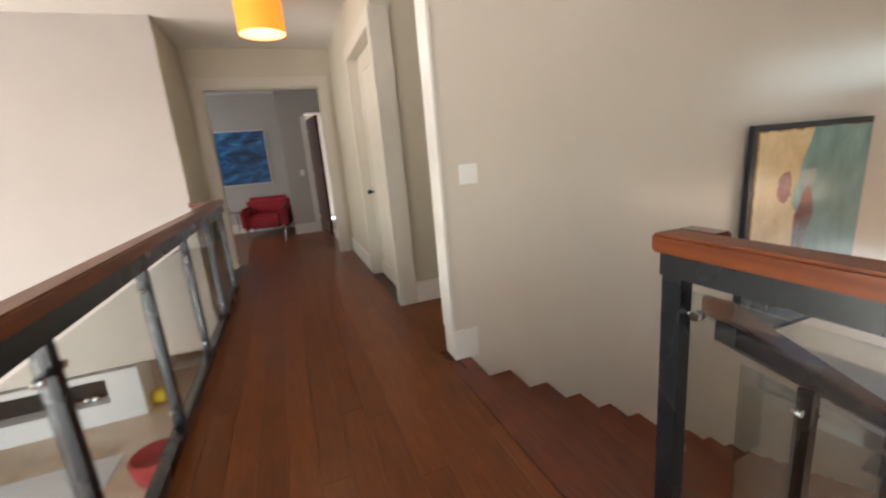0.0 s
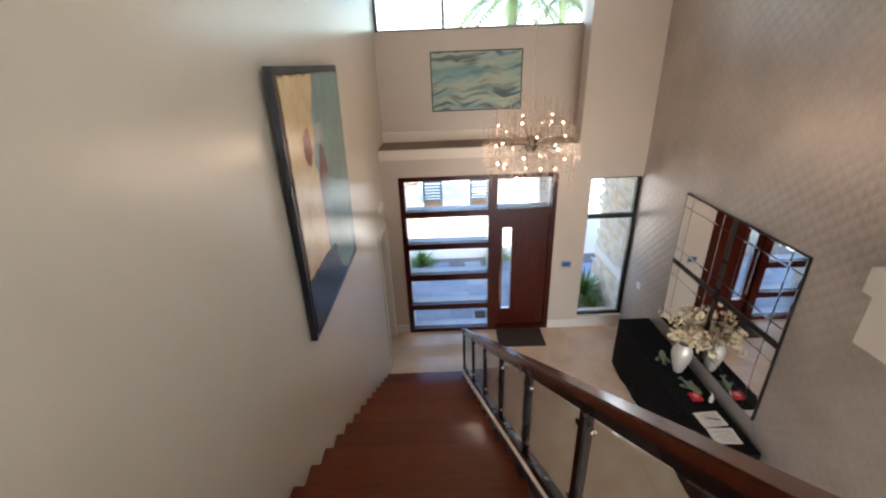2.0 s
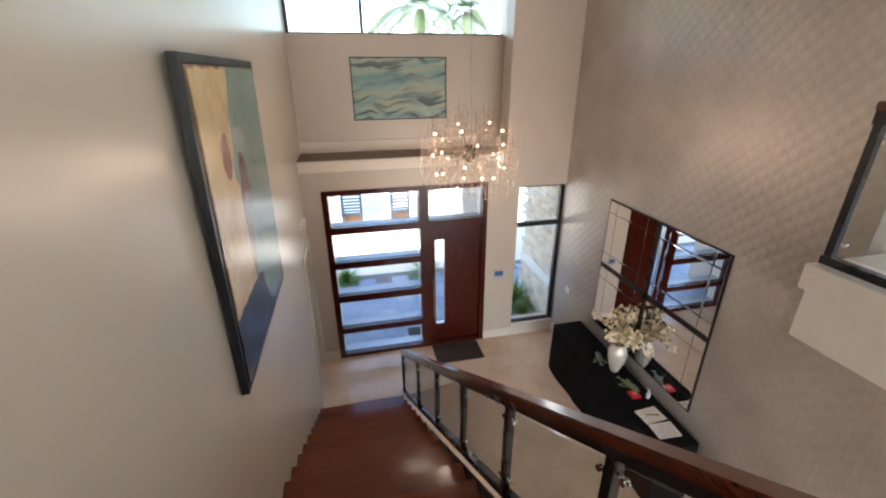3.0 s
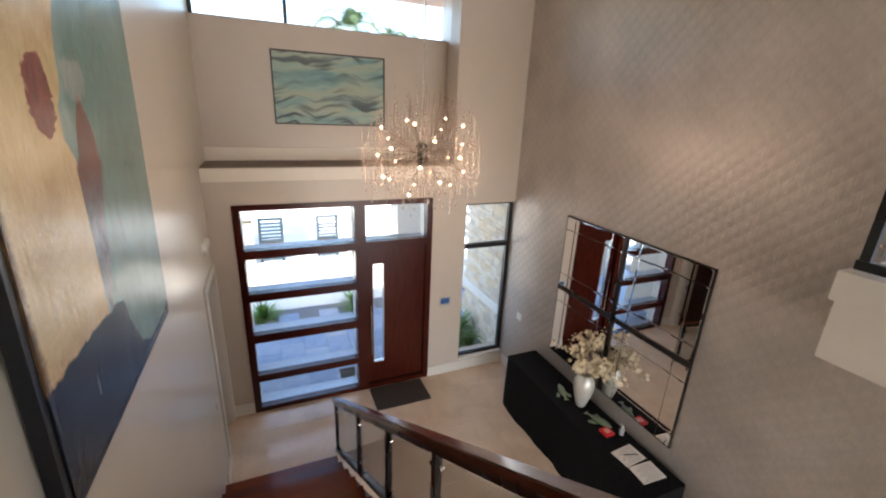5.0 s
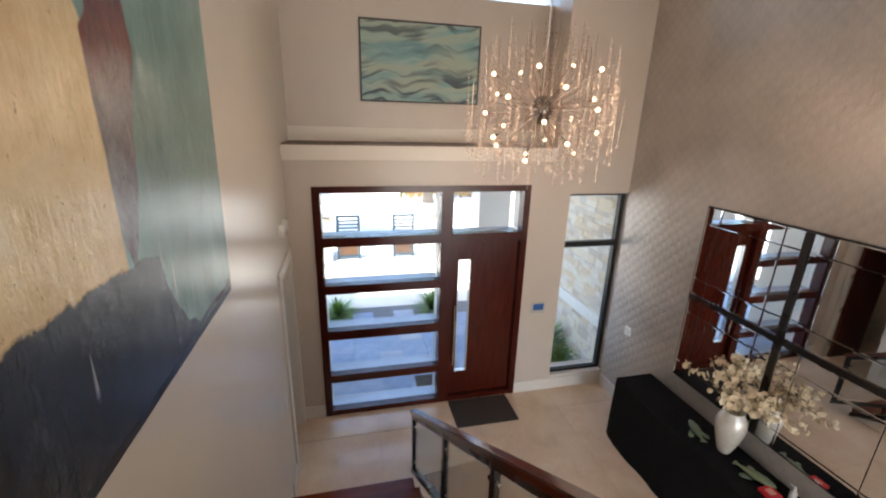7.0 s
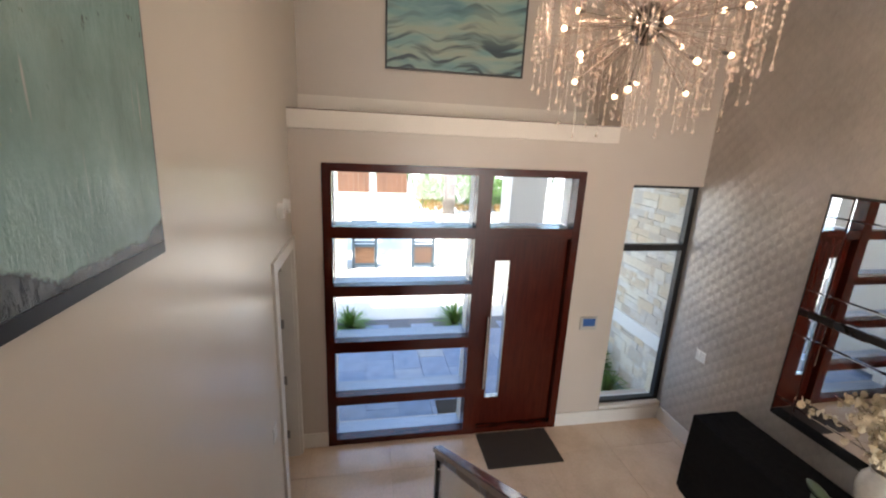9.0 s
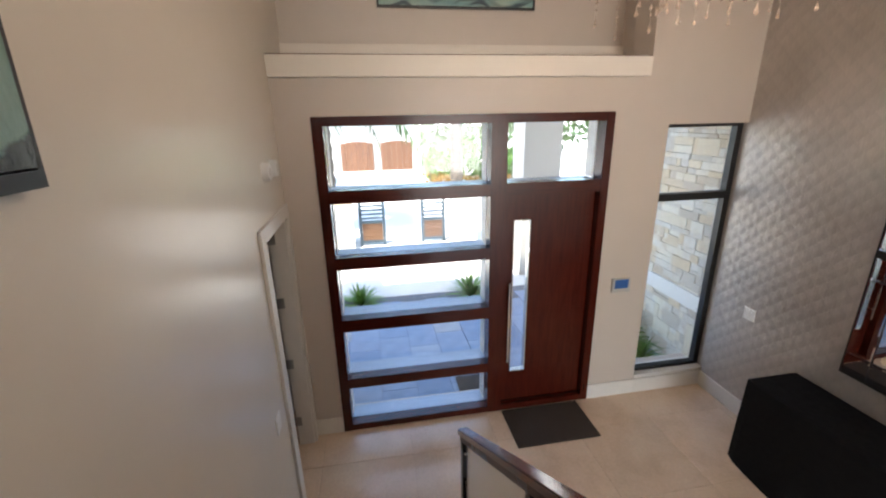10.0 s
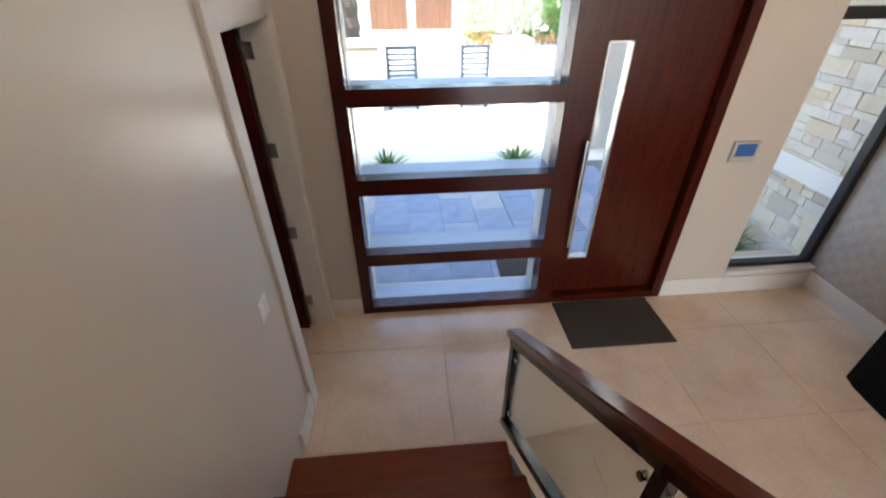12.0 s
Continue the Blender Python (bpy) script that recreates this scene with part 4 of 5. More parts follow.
def vase():
    x, y = 5.26, -1.70
    v = thing("flower_vase", (x, y, TZ), "pearly white vase of dried cream honesty branches", "vase")
    bm = bmesh.new()
    lathe(bm, [(0.05, 0), (0.058, 0.012), (0.085, 0.10), (0.115, 0.22), (0.125, 0.30), (0.112, 0.37), (0.085, 0.415), (0.078, 0.43), (0.088, 0.445), (0.080, 0.447), (0.07, 0.43), (0.02, 0.40)], x, y, TZ, 36)
    part("body", bm, plain("pearl_glaze", (0.60, 0.57, 0.51), 0.22, 0.15, 26, 0.15, 0.12, 0.4), v, smooth=True)
    rng = random.Random(9)
    stems, petals = bmesh.new(), bmesh.new()
    for k in range(20):
        a = rng.uniform(0, math.tau)
        reach = rng.uniform(0.16, 0.52)
        tip = Vector((x + math.cos(a) * reach * 1.0, max(y - 0.17, y + math.sin(a) * reach * 0.55), TZ + 0.45 + rng.uniform(0.12, 0.58) * (1.1 - reach)))
        base = Vector((x + 0.03 * math.cos(a), y + 0.03 * math.sin(a), TZ + 0.40))
        last = base
        for j in range(1, 7):
            f = j / 6
            pnt = base.lerp(tip, f) + Vector((0, 0, 0.10 * math.sin(f * math.pi))) + Vector([rng.uniform(-0.015, 0.015) for _ in range(3)])
            rod(stems, last, pnt, 0.0028, 5)
            if j > 1:
                for _ in range(4):
                    c = pnt + Vector([rng.uniform(-0.055, 0.055) for _ in range(3)])
                    if c.y < RW + 0.05:
                        c.y = RW + 0.06
                    rod(stems, pnt, c, 0.0013, 4)
                    turn = Euler([rng.uniform(0, math.tau) for _ in range(3)]).to_matrix()
                    r, s = rng.uniform(0.018, 0.034), rng.uniform(0.7, 1.0)
                    vs = [petals.verts.new(c + turn @ Vector((r * math.cos(q * math.tau / 9), s * r * math.sin(q * math.tau / 9), 0.006 * math.cos(2 * q * math.tau / 9)))) for q in range(9)]
                    mid = petals.verts.new(c + turn @ Vector((0, 0, 0.004)))
                    for q in range(9):
                        petals.faces.new((vs[q], vs[(q + 1) % 9], mid))
            last = pnt
    part("branch", stems, plain("dry_stem", (0.25, 0.19, 0.11), 0.8), v)
    ob = part("blossom", petals, plain("dried_cream_petal", (0.76, 0.65, 0.46), 0.55, 0, 30, 0.12, 0.0), v, "dried cream discs")
    ob["kind"] = "stuff"
    return adopt(v)


vase()


def fish(name, x, y, turn, length):
    """A carved green fish lying on the table."""
    bm = bmesh.new()
    prof = [(0.0, 0.008), (0.08, 0.032), (0.25, 0.055), (0.45, 0.060), (0.65, 0.042), (0.82, 0.018), (0.88, 0.016), (1.0, 0.05)]
    rings = []
    for u, r in prof:
        thick = r * (0.55 if u < 0.85 else 0.12)
        rings.append([bm.verts.new(((u - 0.5) * length, r * math.cos(k * math.tau / 12) * length / 0.42, 0.030 + thick * math.sin(k * math.tau / 12))) for k in range(12)])
    for a, b in zip(rings, rings[1:]):
        for k in range(12):
            bm.faces.new((a[k], a[(k + 1) % 12], b[(k + 1) % 12], b[k]))
    bm.faces.new(rings[0][::-1]), bm.faces.new(rings[-1])
    # belly fins
    for s in (-1, 1):
        prism(bm, [(-0.02, s * 0.05), (0.05, s * 0.095), (0.08, s * 0.085), (0.06, s * 0.045)], "z", 0.006, 0.018)
    lo = min(v.co.z for v in bm.verts)
    ob = part(name, bm, plain("green_glazed_ceramic", (0.15, 0.20, 0.12), 0.35, 0, 30, 0.35, 0.3, 0.3), None, smooth=True)
    ob.matrix_world = pose(x, y, TZ + 0.002 - lo, 0, 0, turn)
    return tagged(ob, "grey-green glazed ceramic fish lying on the black cloth", "figurine", "ceramic fish")


fish("ceramic_fish", 5.50, -1.62, 160, 0.30)
fish("ceramic_fish", 4.95, -1.69, 20, 0.32)


def small_table_things():
    b = thing("gift_box", (4.78, -1.66, TZ), "small red gift box with a pale label", "box")
    boxes("body", plain("glossy_red_card", (0.55, 0.02, 0.03), 0.3, 0, 30, 0.06, 0.0), [(4.72, 4.84, -1.72, -1.60, TZ + 0.002, TZ + 0.035)], b, bevel=0.004)
    boxes("label", plain("pink_label", (0.75, 0.35, 0.33), 0.4), [(4.75, 4.81, -1.69, -1.63, TZ + 0.0355, TZ + 0.037)], b)
    adopt(b)
    b = thing("small_bottle", (4.71, -1.80, TZ), "small clear sanitiser bottle with a white pump", "bottle")
    bm = bmesh.new()
    lathe(bm, [(0.022, 0.002), (0.026, 0.008), (0.026, 0.075), (0.012, 0.095), (0.012, 0.10)], 4.71, -1.80, TZ, 18)
    part("body", bm, plain("clear_plastic", (0.55, 0.56, 0.57), 0.1, 0, 30, 0.03, 0.0), b, smooth=True)
    bm = bmesh.new()
    rod(bm, (4.71, -1.80, TZ + 0.10), (4.71, -1.80, TZ + 0.125), 0.011, 12)
    rod(bm, (4.71, -1.80, TZ + 0.12), (4.745, -1.79, TZ + 0.125), 0.005, 8)
    part("pump", bm, M_PLASTIC, b)
    adopt(b)
    paper = plain("white_paper", (0.80, 0.78, 0.75), 0.7, 0, 30, 0.02, 0.0)
    ink = plain("printed_ink", (0.25, 0.25, 0.26), 0.7)
    for x, y, turn in ((4.455, -1.645, 4), (4.225, -1.655, -3)):
        s = thing("sign_in_sheet", (x, y, TZ), "printed white form on the black cloth", "paper", "sheets on the table")
        boxes("sheet", paper, [(x - 0.105, x + 0.105, y - 0.14, y + 0.14, TZ + 0.002, TZ + 0.004)], s)
        boxes("print", ink, [(x - 0.085 + 0.02 * k, x - 0.081 + 0.02 * k, y - 0.11, y + 0.11 - 0.03 * (k % 3), TZ + 0.0041, TZ + 0.0045) for k in range(9)], s)
        adopt(s)
        s.matrix_world = pose(x, y, TZ, 0, 0, turn)
    bm = bmesh.new()
    rod(bm, (4.43, -1.74, TZ + 0.0105), (4.47, -1.60, TZ + 0.0105), 0.005, 8)
    rod(bm, (4.47, -1.60, TZ + 0.0105), (4.473, -1.59, TZ + 0.0105), 0.005, 8, 0.001)
    tagged(part("pen", bm, M_BLACK), "black pen lying on a form", "pen")


small_table_things()


def cut_crystal():
    """Faceted clear beads; a warm opaque share in their colour stands in for glints."""
    m, t, b = nodes_of("cut_crystal")
    b.inputs["Base Color"].default_value = (0.90, 0.78, 0.69, 1)
    b.inputs["Roughness"].default_value, b.inputs["Specular IOR Level"].default_value = 0.06, 1.0
    mix, clear = t.nodes.new("ShaderNodeMixShader"), t.nodes.new("ShaderNodeBsdfTransparent")
    clear.inputs[0].default_value = (0.96, 0.93, 0.90, 1)
    mix.inputs[0].default_value = 0.17
    t.links.new(clear.outputs[0], mix.inputs[1])
    t.links.new(b.outputs[0], mix.inputs[2])
    t.links.new(mix.outputs[0], t.nodes["Material Output"].inputs[0])
    return m


def chandelier():
    c = Vector((5.55, 0.31, 3.75))
    l = thing("chandelier", (c.x, c.y, CZ), "round crystal strand chandelier with many lit warm bulbs", "chandelier")
    bm = bmesh.new()
    lathe(bm, [(0.005, -0.05), (0.06, -0.045), (0.07, 0.0)], c.x, c.y, CZ, 20)
    part("canopy", bm, M_CHROME, l, smooth=True)
    bm = bmesh.new()
    rod(bm, (c.x, c.y, c.z), (c.x, c.y, CZ - 0.04), 0.006, 8)
    for k in range(40):
        z = c.z + 0.3 + k * 0.05
        ball(bm, (c.x, c.y, z), 0.009, 1, (1, 1, 1.6))
    part("chain", bm, M_CHROME, l)
    bm = bmesh.new()
    ball(bm, c, 0.075, 2, (1, 1, 1.3))
    hubm = plain("nickel_wire", (0.13, 0.115, 0.105), 0.20, 0.95)
    part("hub", bm, hubm, l, smooth=True)
    rng = random.Random(21)
    glow = glowing("warm_bulb", (1.0, 0.70, 0.42), 1.6)
    for k in range(24):
        a = k * 2.399963
        e = math.asin(-0.88 + 1.70 * (k + 0.5) / 24)
        r = rng.uniform(0.30, 0.40)
        tip = c + Vector((math.cos(a) * math.cos(e) * r, math.sin(a) * math.cos(e) * r, math.sin(e) * r))
        bm = bmesh.new()
        rod(bm, c, tip, 0.0024, 6)
        rod(bm, tip, tip + (tip - c).normalized() * 0.03, 0.008, 8)
        arm = part("arm", bm, hubm, l)
        bm = bmesh.new()
        ball(bm, tip + (tip - c).normalized() * 0.042, 0.0135, 2)
        part("bulb", bm, glow, arm, smooth=True)
    # crystal strands: a wire, beads and a drop
    crystal = cut_crystal()
    meshes = []
    for long in (0.15, 0.24, 0.36):
        bm = bmesh.new()
        rod(bm, (0, 0, -long), (0, 0, 0.05), 0.0013, 4)
        n = int(long / 0.028)
        for j in range(n):
            if (j * 7 + int(long * 100)) % 5 != 2:
                ball(bm, (0, 0, -0.01 - j * 0.028), 0.0062 if j % 3 else 0.0088, 1)
        rod(bm, (0, 0, -long - 0.028), (0, 0, -long), 0.0085, 6, 0.002)
        ball(bm, (0, 0, -long - 0.028), 0.0088, 1)
        me = bpy.data.meshes.new("strand")
        bm.to_mesh(me)
        bm.free()
        me.materials.append(crystal)
        meshes.append(me)
    for k in range(230):
        a = k * 2.399963
        e = math.asin(-0.97 + 1.92 * (k + 0.5) / 230)
        r = rng.choice((0.53, 0.51, 0.47, 0.42, 0.34)) * rng.uniform(0.95, 1.03)
        which = 0 if e < -0.75 else rng.randrange(2) if e < -0.2 or e > 0.6 else rng.randrange(3)
        hang = rng.uniform(0.04, 0.14)
        s = new("strand", meshes[which])
        s.parent = l
        s.location = c + Vector((r * math.cos(e) * math.cos(a), r * math.cos(e) * math.sin(a), r * 0.86 * math.sin(e) + hang))
        s.rotation_euler = (rng.uniform(-0.03, 0.03), rng.uniform(-0.03, 0.03), a)
    bm = bmesh.new()
    for k in range(170):
        a, e, r = rng.uniform(0, math.tau), math.asin(rng.uniform(-0.8, 0.98)), rng.uniform(0.34, 0.50)
        d = Vector((math.cos(a) * math.cos(e), math.sin(a) * math.cos(e), math.sin(e) * 0.9))
        rod(bm, c, c + d * r, 0.0014, 4)
        tip = c + d * r
        up = rng.uniform(0.05, 0.19)
        rod(bm, tip, tip + Vector((0, 0, up)), 0.0016, 4)
        for j in range(int(up / 0.03)):
            ball(bm, tip + Vector((0, 0, 0.015 + 0.03 * j)), 0.0042, 1)
    part("wire_spray", bm, plain("pale_wire", (0.42, 0.32, 0.26), 0.34, 0.8), l)
    adopt(l)
    return l


chandelier()
for k in range(6):
    a = k * math.tau / 6 + 0.4
    lamp("chandelier_light", "POINT", pose(5.55 + 0.66 * math.cos(a), 0.31 + 0.66 * math.sin(a), 3.62 + 0.20 * (k % 2)), 1.38, (1.0, 0.75, 0.57), radius=0.03)


def wall_plates():
    def plate(name, label, x0, x1, y0, y1, z0, z1, axis):
        p = thing(name, ((x0 + x1) / 2, (y0 + y1) / 2, z0), label, "switch")
        boxes("plate", M_PLASTIC, [(x0, x1, y0, y1, z0, z1)], p, bevel=0.0015)
        cx, cy, cz = (x0 + x1) / 2, (y0 + y1) / 2, (z0 + z1) / 2
        for s in (-1, 1):
            if axis == "n":
                boxes("rocker", M_PLASTIC, [(cx + s * 0.024 - 0.016, cx + s * 0.024 + 0.016, y0 - 0.003, y0 + 0.001, cz - 0.033, cz + 0.033)], p)
            else:
                boxes("rocker", M_PLASTIC, [(cx + s * 0.024 - 0.016, cx + s * 0.024 + 0.016, y1 - 0.001, y1 + 0.003, cz - 0.033, cz + 0.033)], p)
        return adopt(p)
    plate("light_switch", "white double light switch on the stair wall", 1.045, 1.16, W - 0.008, W, H + 1.09, H + 1.205, "n")
    plate("light_switch", "white light switch beside the cloakroom door", 6.295, 6.395, W - 0.008, W, 1.015, 1.135, "n")
    plate("light_switch", "white double switch on the foil wallpaper", 6.97, 7.09, RW, RW + 0.008, 1.015, 1.13, "s")
    k = thing("alarm_keypad", (F, -0.81, 1.23), "pale grey alarm keypad with blue screen", "keypad")
    boxes("case", plain("grey_keypad_case", (0.40, 0.385, 0.36), 0.4), [(F - 0.025, F, -0.91, -0.715, 1.23, 1.38)], k, bevel=0.004)
    boxes("screen", glowing("blue_screen", (0.015, 0.06, 0.18), 0.07), [(F - 0.027, F - 0.0245, -0.885, -0.74, 1.275, 1.365)], k)
    adopt(k)
    for x in (6.92, 7.15):
        d = thing("wall_chime", (x, W, 2.56), "round white chime on the greige wall", "chime", "round wall chimes")
        bm = bmesh.new()
        rod(bm, (x, W, 2.605), (x, W - 0.045, 2.605), 0.062, 28, 0.055)
        part("case", bm, M_PLASTIC, d)
        bm = bmesh.new()
        rod(bm, (x, W - 0.044, 2.605), (x, W - 0.050, 2.605), 0.03, 20)
        part("grille", bm, M_TRIM, d)
        adopt(d)


wall_plates()
bm = bmesh.new()
box(bm, 6.91, 7.43, -0.43, 0.395, -0.003, 0.013)
tagged(part("doormat", bm, M_MAT, bevel=0.004), "dark brown doormat on the limestone floor", "doormat")
bm = bmesh.new()
box(bm, 7.79, 8.165, -0.30, 0.735, -0.052, -0.035)
tagged(part("doormat", bm, M_MAT, bevel=0.004), "dark doormat on the slate porch", "doormat")


# ---- hallway and bedroom things ----
def drum_lamp():
    x, y, z = 0.12, 4.2, 5.66
    l = thing("ceiling_lamp", (x, y, CZ), "amber drum shade ceiling lamp, lit", "ceiling lamp")
    bm = bmesh.new()
    n = 40
    for r0, r1 in ((0.195, 0.19),):
        lo, hi, lo2, hi2 = ([bm.verts.new((x + r * math.cos(k * math.tau / n), y + r * math.sin(k * math.tau / n), h)) for k in range(n)] for r, h in ((r0, z + 0.08), (r0, z + 0.33), (r1, z + 0.08), (r1, z + 0.33)))
        for k in range(n):
            j = (k + 1) % n
            bm.faces.new((lo[k], lo[j], hi[j], hi[k])), bm.faces.new((lo2[j], lo2[k], hi2[k], hi2[j]))
            bm.faces.new((lo[j], lo[k], lo2[k], lo2[j])), bm.faces.new((hi[k], hi[j], hi2[j], hi2[k]))
    part("shade", bm, glowing("amber_shade", (0.80, 0.24, 0.02), 0.20), l, smooth=False)
    bm = bmesh.new()
    lathe(bm, [(0.188, 0.0), (0.188, 0.006)], x, y, z + 0.085, 40)
    part("diffuser", bm, glowing("warm_diffuser", (1.0, 0.62, 0.24), 0.42), l)
    bm = bmesh.new()
    rod(bm, (x, y, z + 0.12), (x, y, CZ - 0.02), 0.012, 10)
    lathe(bm, [(0.07, -0.03), (0.075, 0.0)], x, y, CZ, 24)
    part("stem", bm, M_CHROME, l)
    adopt(l)
    lamp("hall_light", "POINT", pose(x, y, z - 0.02), 0.5, (1.0, 0.78, 0.5), radius=0.19)


drum_lamp()


def smoke_alarm():
    bm = bmesh.new()
    lathe(bm, [(0.05, -0.035), (0.06, -0.025), (0.065, 0.0)], 0.14, 5.5, CZ, 24)
    tagged(part("smoke_alarm", bm, M_PLASTIC, smooth=True), "round white smoke alarm on the ceiling", "smoke alarm")


smoke_alarm()


def armchair(name, x, y, z, turn, label, leather):
    a = thing(name, (x, y, z), label, "armchair")
    def soft(n, b, bev):
        bm = bmesh.new()
        box(bm, *b)
        return part(n, bm, leather, a, bevel=bev)
    soft("seat", (x - 0.30, x + 0.30, y - 0.34, y + 0.24, z + 0.16, z + 0.42), 0.05)
    soft("backrest", (x - 0.42, x + 0.42, y + 0.20, y + 0.38, z + 0.15, z + 0.74), 0.07)
    soft("armrest", (x - 0.43, x - 0.29, y - 0.33, y + 0.25, z + 0.15, z + 0.57), 0.05)
    soft("armrest", (x + 0.29, x + 0.43, y - 0.33, y + 0.25, z + 0.15, z + 0.57), 0.05)
    for sx_, sy_ in ((-1, -1), (1, -1), (-1, 1), (1, 1)):
        bm = bmesh.new()
        rod(bm, (x + sx_ * 0.34, y + sy_ * 0.27, z), (x + sx_ * 0.34, y + sy_ * 0.27, z + 0.17), 0.014, 8)
        part("leg", bm, M_CHROME, a)
    adopt(a)
    a.rotation_euler = (0, 0, radians(turn))
    return a


M_RED = plain("red_leather", (0.30, 0.012, 0.022), 0.42, 0, 60, 0.18, 0.25)
armchair("armchair", -0.33, 8.95, H, -10, "red leather tub armchair on chrome legs", M_RED)


def side_table():
    t = thing("side_table", (-1.05, 8.7, H), "round glass side table with chrome frame", "side table")
    bm = bmesh.new()
    lathe(bm, [(0.28, 0.0), (0.28, 0.012)], -1.05, 8.7, H + 0.52, 32)
    part("top", bm, M_GLASS, t)
    for k in range(3):
        a = k * math.tau / 3
        bm = bmesh.new()
        rod(bm, (-1.05 + 0.2 * math.cos(a), 8.7 + 0.2 * math.sin(a), H), (-1.05 + 0.2 * math.cos(a), 8.7 + 0.2 * math.sin(a), H + 0.52), 0.012, 8)
        part("leg", bm, M_CHROME, t)
    bm = bmesh.new()
    lathe(bm, [(0.24, 0.0), (0.24, 0.015)], -1.05, 8.7, H + 0.14, 32)
    part("shelf", bm, M_TRIM, t)
    adopt(t)


side_table()


def table_top_things():
    """Two closed books and a white bowl on the bedroom side table."""
    z = H + 0.533
    for k, (turn, col) in enumerate(((8, (0.10, 0.11, 0.13)), (-14, (0.55, 0.52, 0.47)))):
        b = thing("book", (-1.05, 8.66, z + 0.031 * k), "closed hardback book on the glass side table", "book", "books on the side table")
        boxes("cover", plain("book_cloth", col, 0.7), [(-1.16, -0.94, 8.58, 8.74, z + 0.031 * k, z + 0.031 * k + 0.004), (-1.16, -0.94, 8.58, 8.74, z + 0.031 * k + 0.026, z + 0.031 * k + 0.030), (-1.16, -0.94, 8.736, 8.74, z + 0.031 * k + 0.004, z + 0.031 * k + 0.026)], b)
        boxes("pages", M_TRIM, [(-1.155, -0.945, 8.585, 8.736, z + 0.031 * k + 0.0041, z + 0.031 * k + 0.0259)], b)
        adopt(b)
        b.rotation_euler = (0, 0, radians(turn))
    bm = bmesh.new()
    lathe(bm, [(0.04, 0.0), (0.085, 0.03), (0.105, 0.075), (0.099, 0.075), (0.08, 0.034), (0.02, 0.012)], -1.05, 8.66, z + 0.062, 28)
    tagged(part("bowl", bm, M_PLASTIC, smooth=True), "small white ceramic bowl on a stack of books", "bowl")


table_top_things()
structure("bedroom_switch", M_PLASTIC, [(0.40, 0.47, 8.41, 8.42, H + 1.10, H + 1.21)], "white light switch on the grey wall", "switch")

# ---- living room seen past the landing ----
def living_room():
    f = thing("fireplace", (-4.3, 9.6, 0), "low white fireplace block with a dark firebox", "fireplace")
    white = plain("white_render", (0.75, 0.75, 0.76), 0.5, 0, 20, 0.05, 0.05)
    x0, x1, y0, z1 = -6.6, -3.2, 9.2, 1.05
    boxes("surround", white, [(x0, -6.1, y0, 9.9, 0, z1), (-3.75, x1, y0, 9.9, 0, z1), (-6.1, -3.75, y0, 9.9, 0, 0.42), (-6.1, -3.75, y0, 9.9, 0.92, z1)], f)
    boxes("firebox", M_BLACK, [(-6.1, -3.75, y0 + 0.35, 9.9, 0.42, 0.92)], f)
    bm = bmesh.new()
    for x in (-4.2, -4.05, -4.45):
        ball(bm, (x, y0 + 0.2, 0.48), 0.07, 2)
    part("glass_orb", bm, M_CHROME, f, smooth=True)
    adopt(f)
    bm = bmesh.new()
    lathe(bm, [(0.24, 0.0), (0.30, 0.06), (0.36, 0.30), (0.37, 0.42), (0.33, 0.46), (0.29, 0.42), (0.26, 0.36), (0.05, 0.34)], -2.45, 6.95, 0.001, 32)
    tagged(part("tub_stool", bm, plain("red_fabric", (0.34, 0.03, 0.035), 0.8, 0, 80, 0.2, 0.3), smooth=True), "round red fabric tub stool beside a white rug", "stool")
    bm = bmesh.new()
    box(bm, -5.6, -3.25, 6.2, 7.95, -0.003, 0.014)
    tagged(part("rug", bm, plain("white_rug", (0.74, 0.74, 0.75), 0.95, 0, 200, 0.06, 0.4), bevel=0.004), "white rectangular rug on the beige floor", "rug")
    bm = bmesh.new()
    for k, (dx, dy, dz, r) in enumerate(((0, 0, 0.18, 0.20), (0.16, 0.05, 0.14, 0.15), (-0.14, 0.06, 0.13, 0.14))):
        ball(bm, (-3.0 + dx, 9.55 + dy, dz), r, 2, (1, 1, 0.8))
    tagged(part("floor_cushion", bm, plain("yellow_fabric", (0.70, 0.50, 0.02), 0.85, 0, 80, 0.15, 0.2), smooth=True), "bright yellow cushion pile on the floor", "cushion")
    b = thing("toy_shelf", (-2.6, 11.3, 0), "low shelf with red and white boxes", "shelf")
    boxes("shelf", white, [(-3.2, -2.0, 11.1, 11.5, 0.0, 0.04), (-3.2, -2.0, 11.1, 11.5, 0.40, 0.44), (-3.2, -3.16, 11.1, 11.5, 0.04, 0.40), (-2.04, -2.0, 11.1, 11.5, 0.04, 0.40)], b)
    for k, x in enumerate((-3.1, -2.75, -2.4)):
        boxes("storage_box", plain("red_card", (0.40, 0.05, 0.05), 0.7) if k % 2 == 0 else white, [(x, x + 0.28, 11.08, 11.4, 0.445, 0.75)], b, bevel=0.01)
    adopt(b)
    structure("niche_back_wall", plain("tan_plaster", (0.38, 0.31, 0.24), 0.7), [(-3.2, -0.45, 12.05, 12.19, 0, 2.72)], "tan plaster wall of the living room", "wall")


living_room()

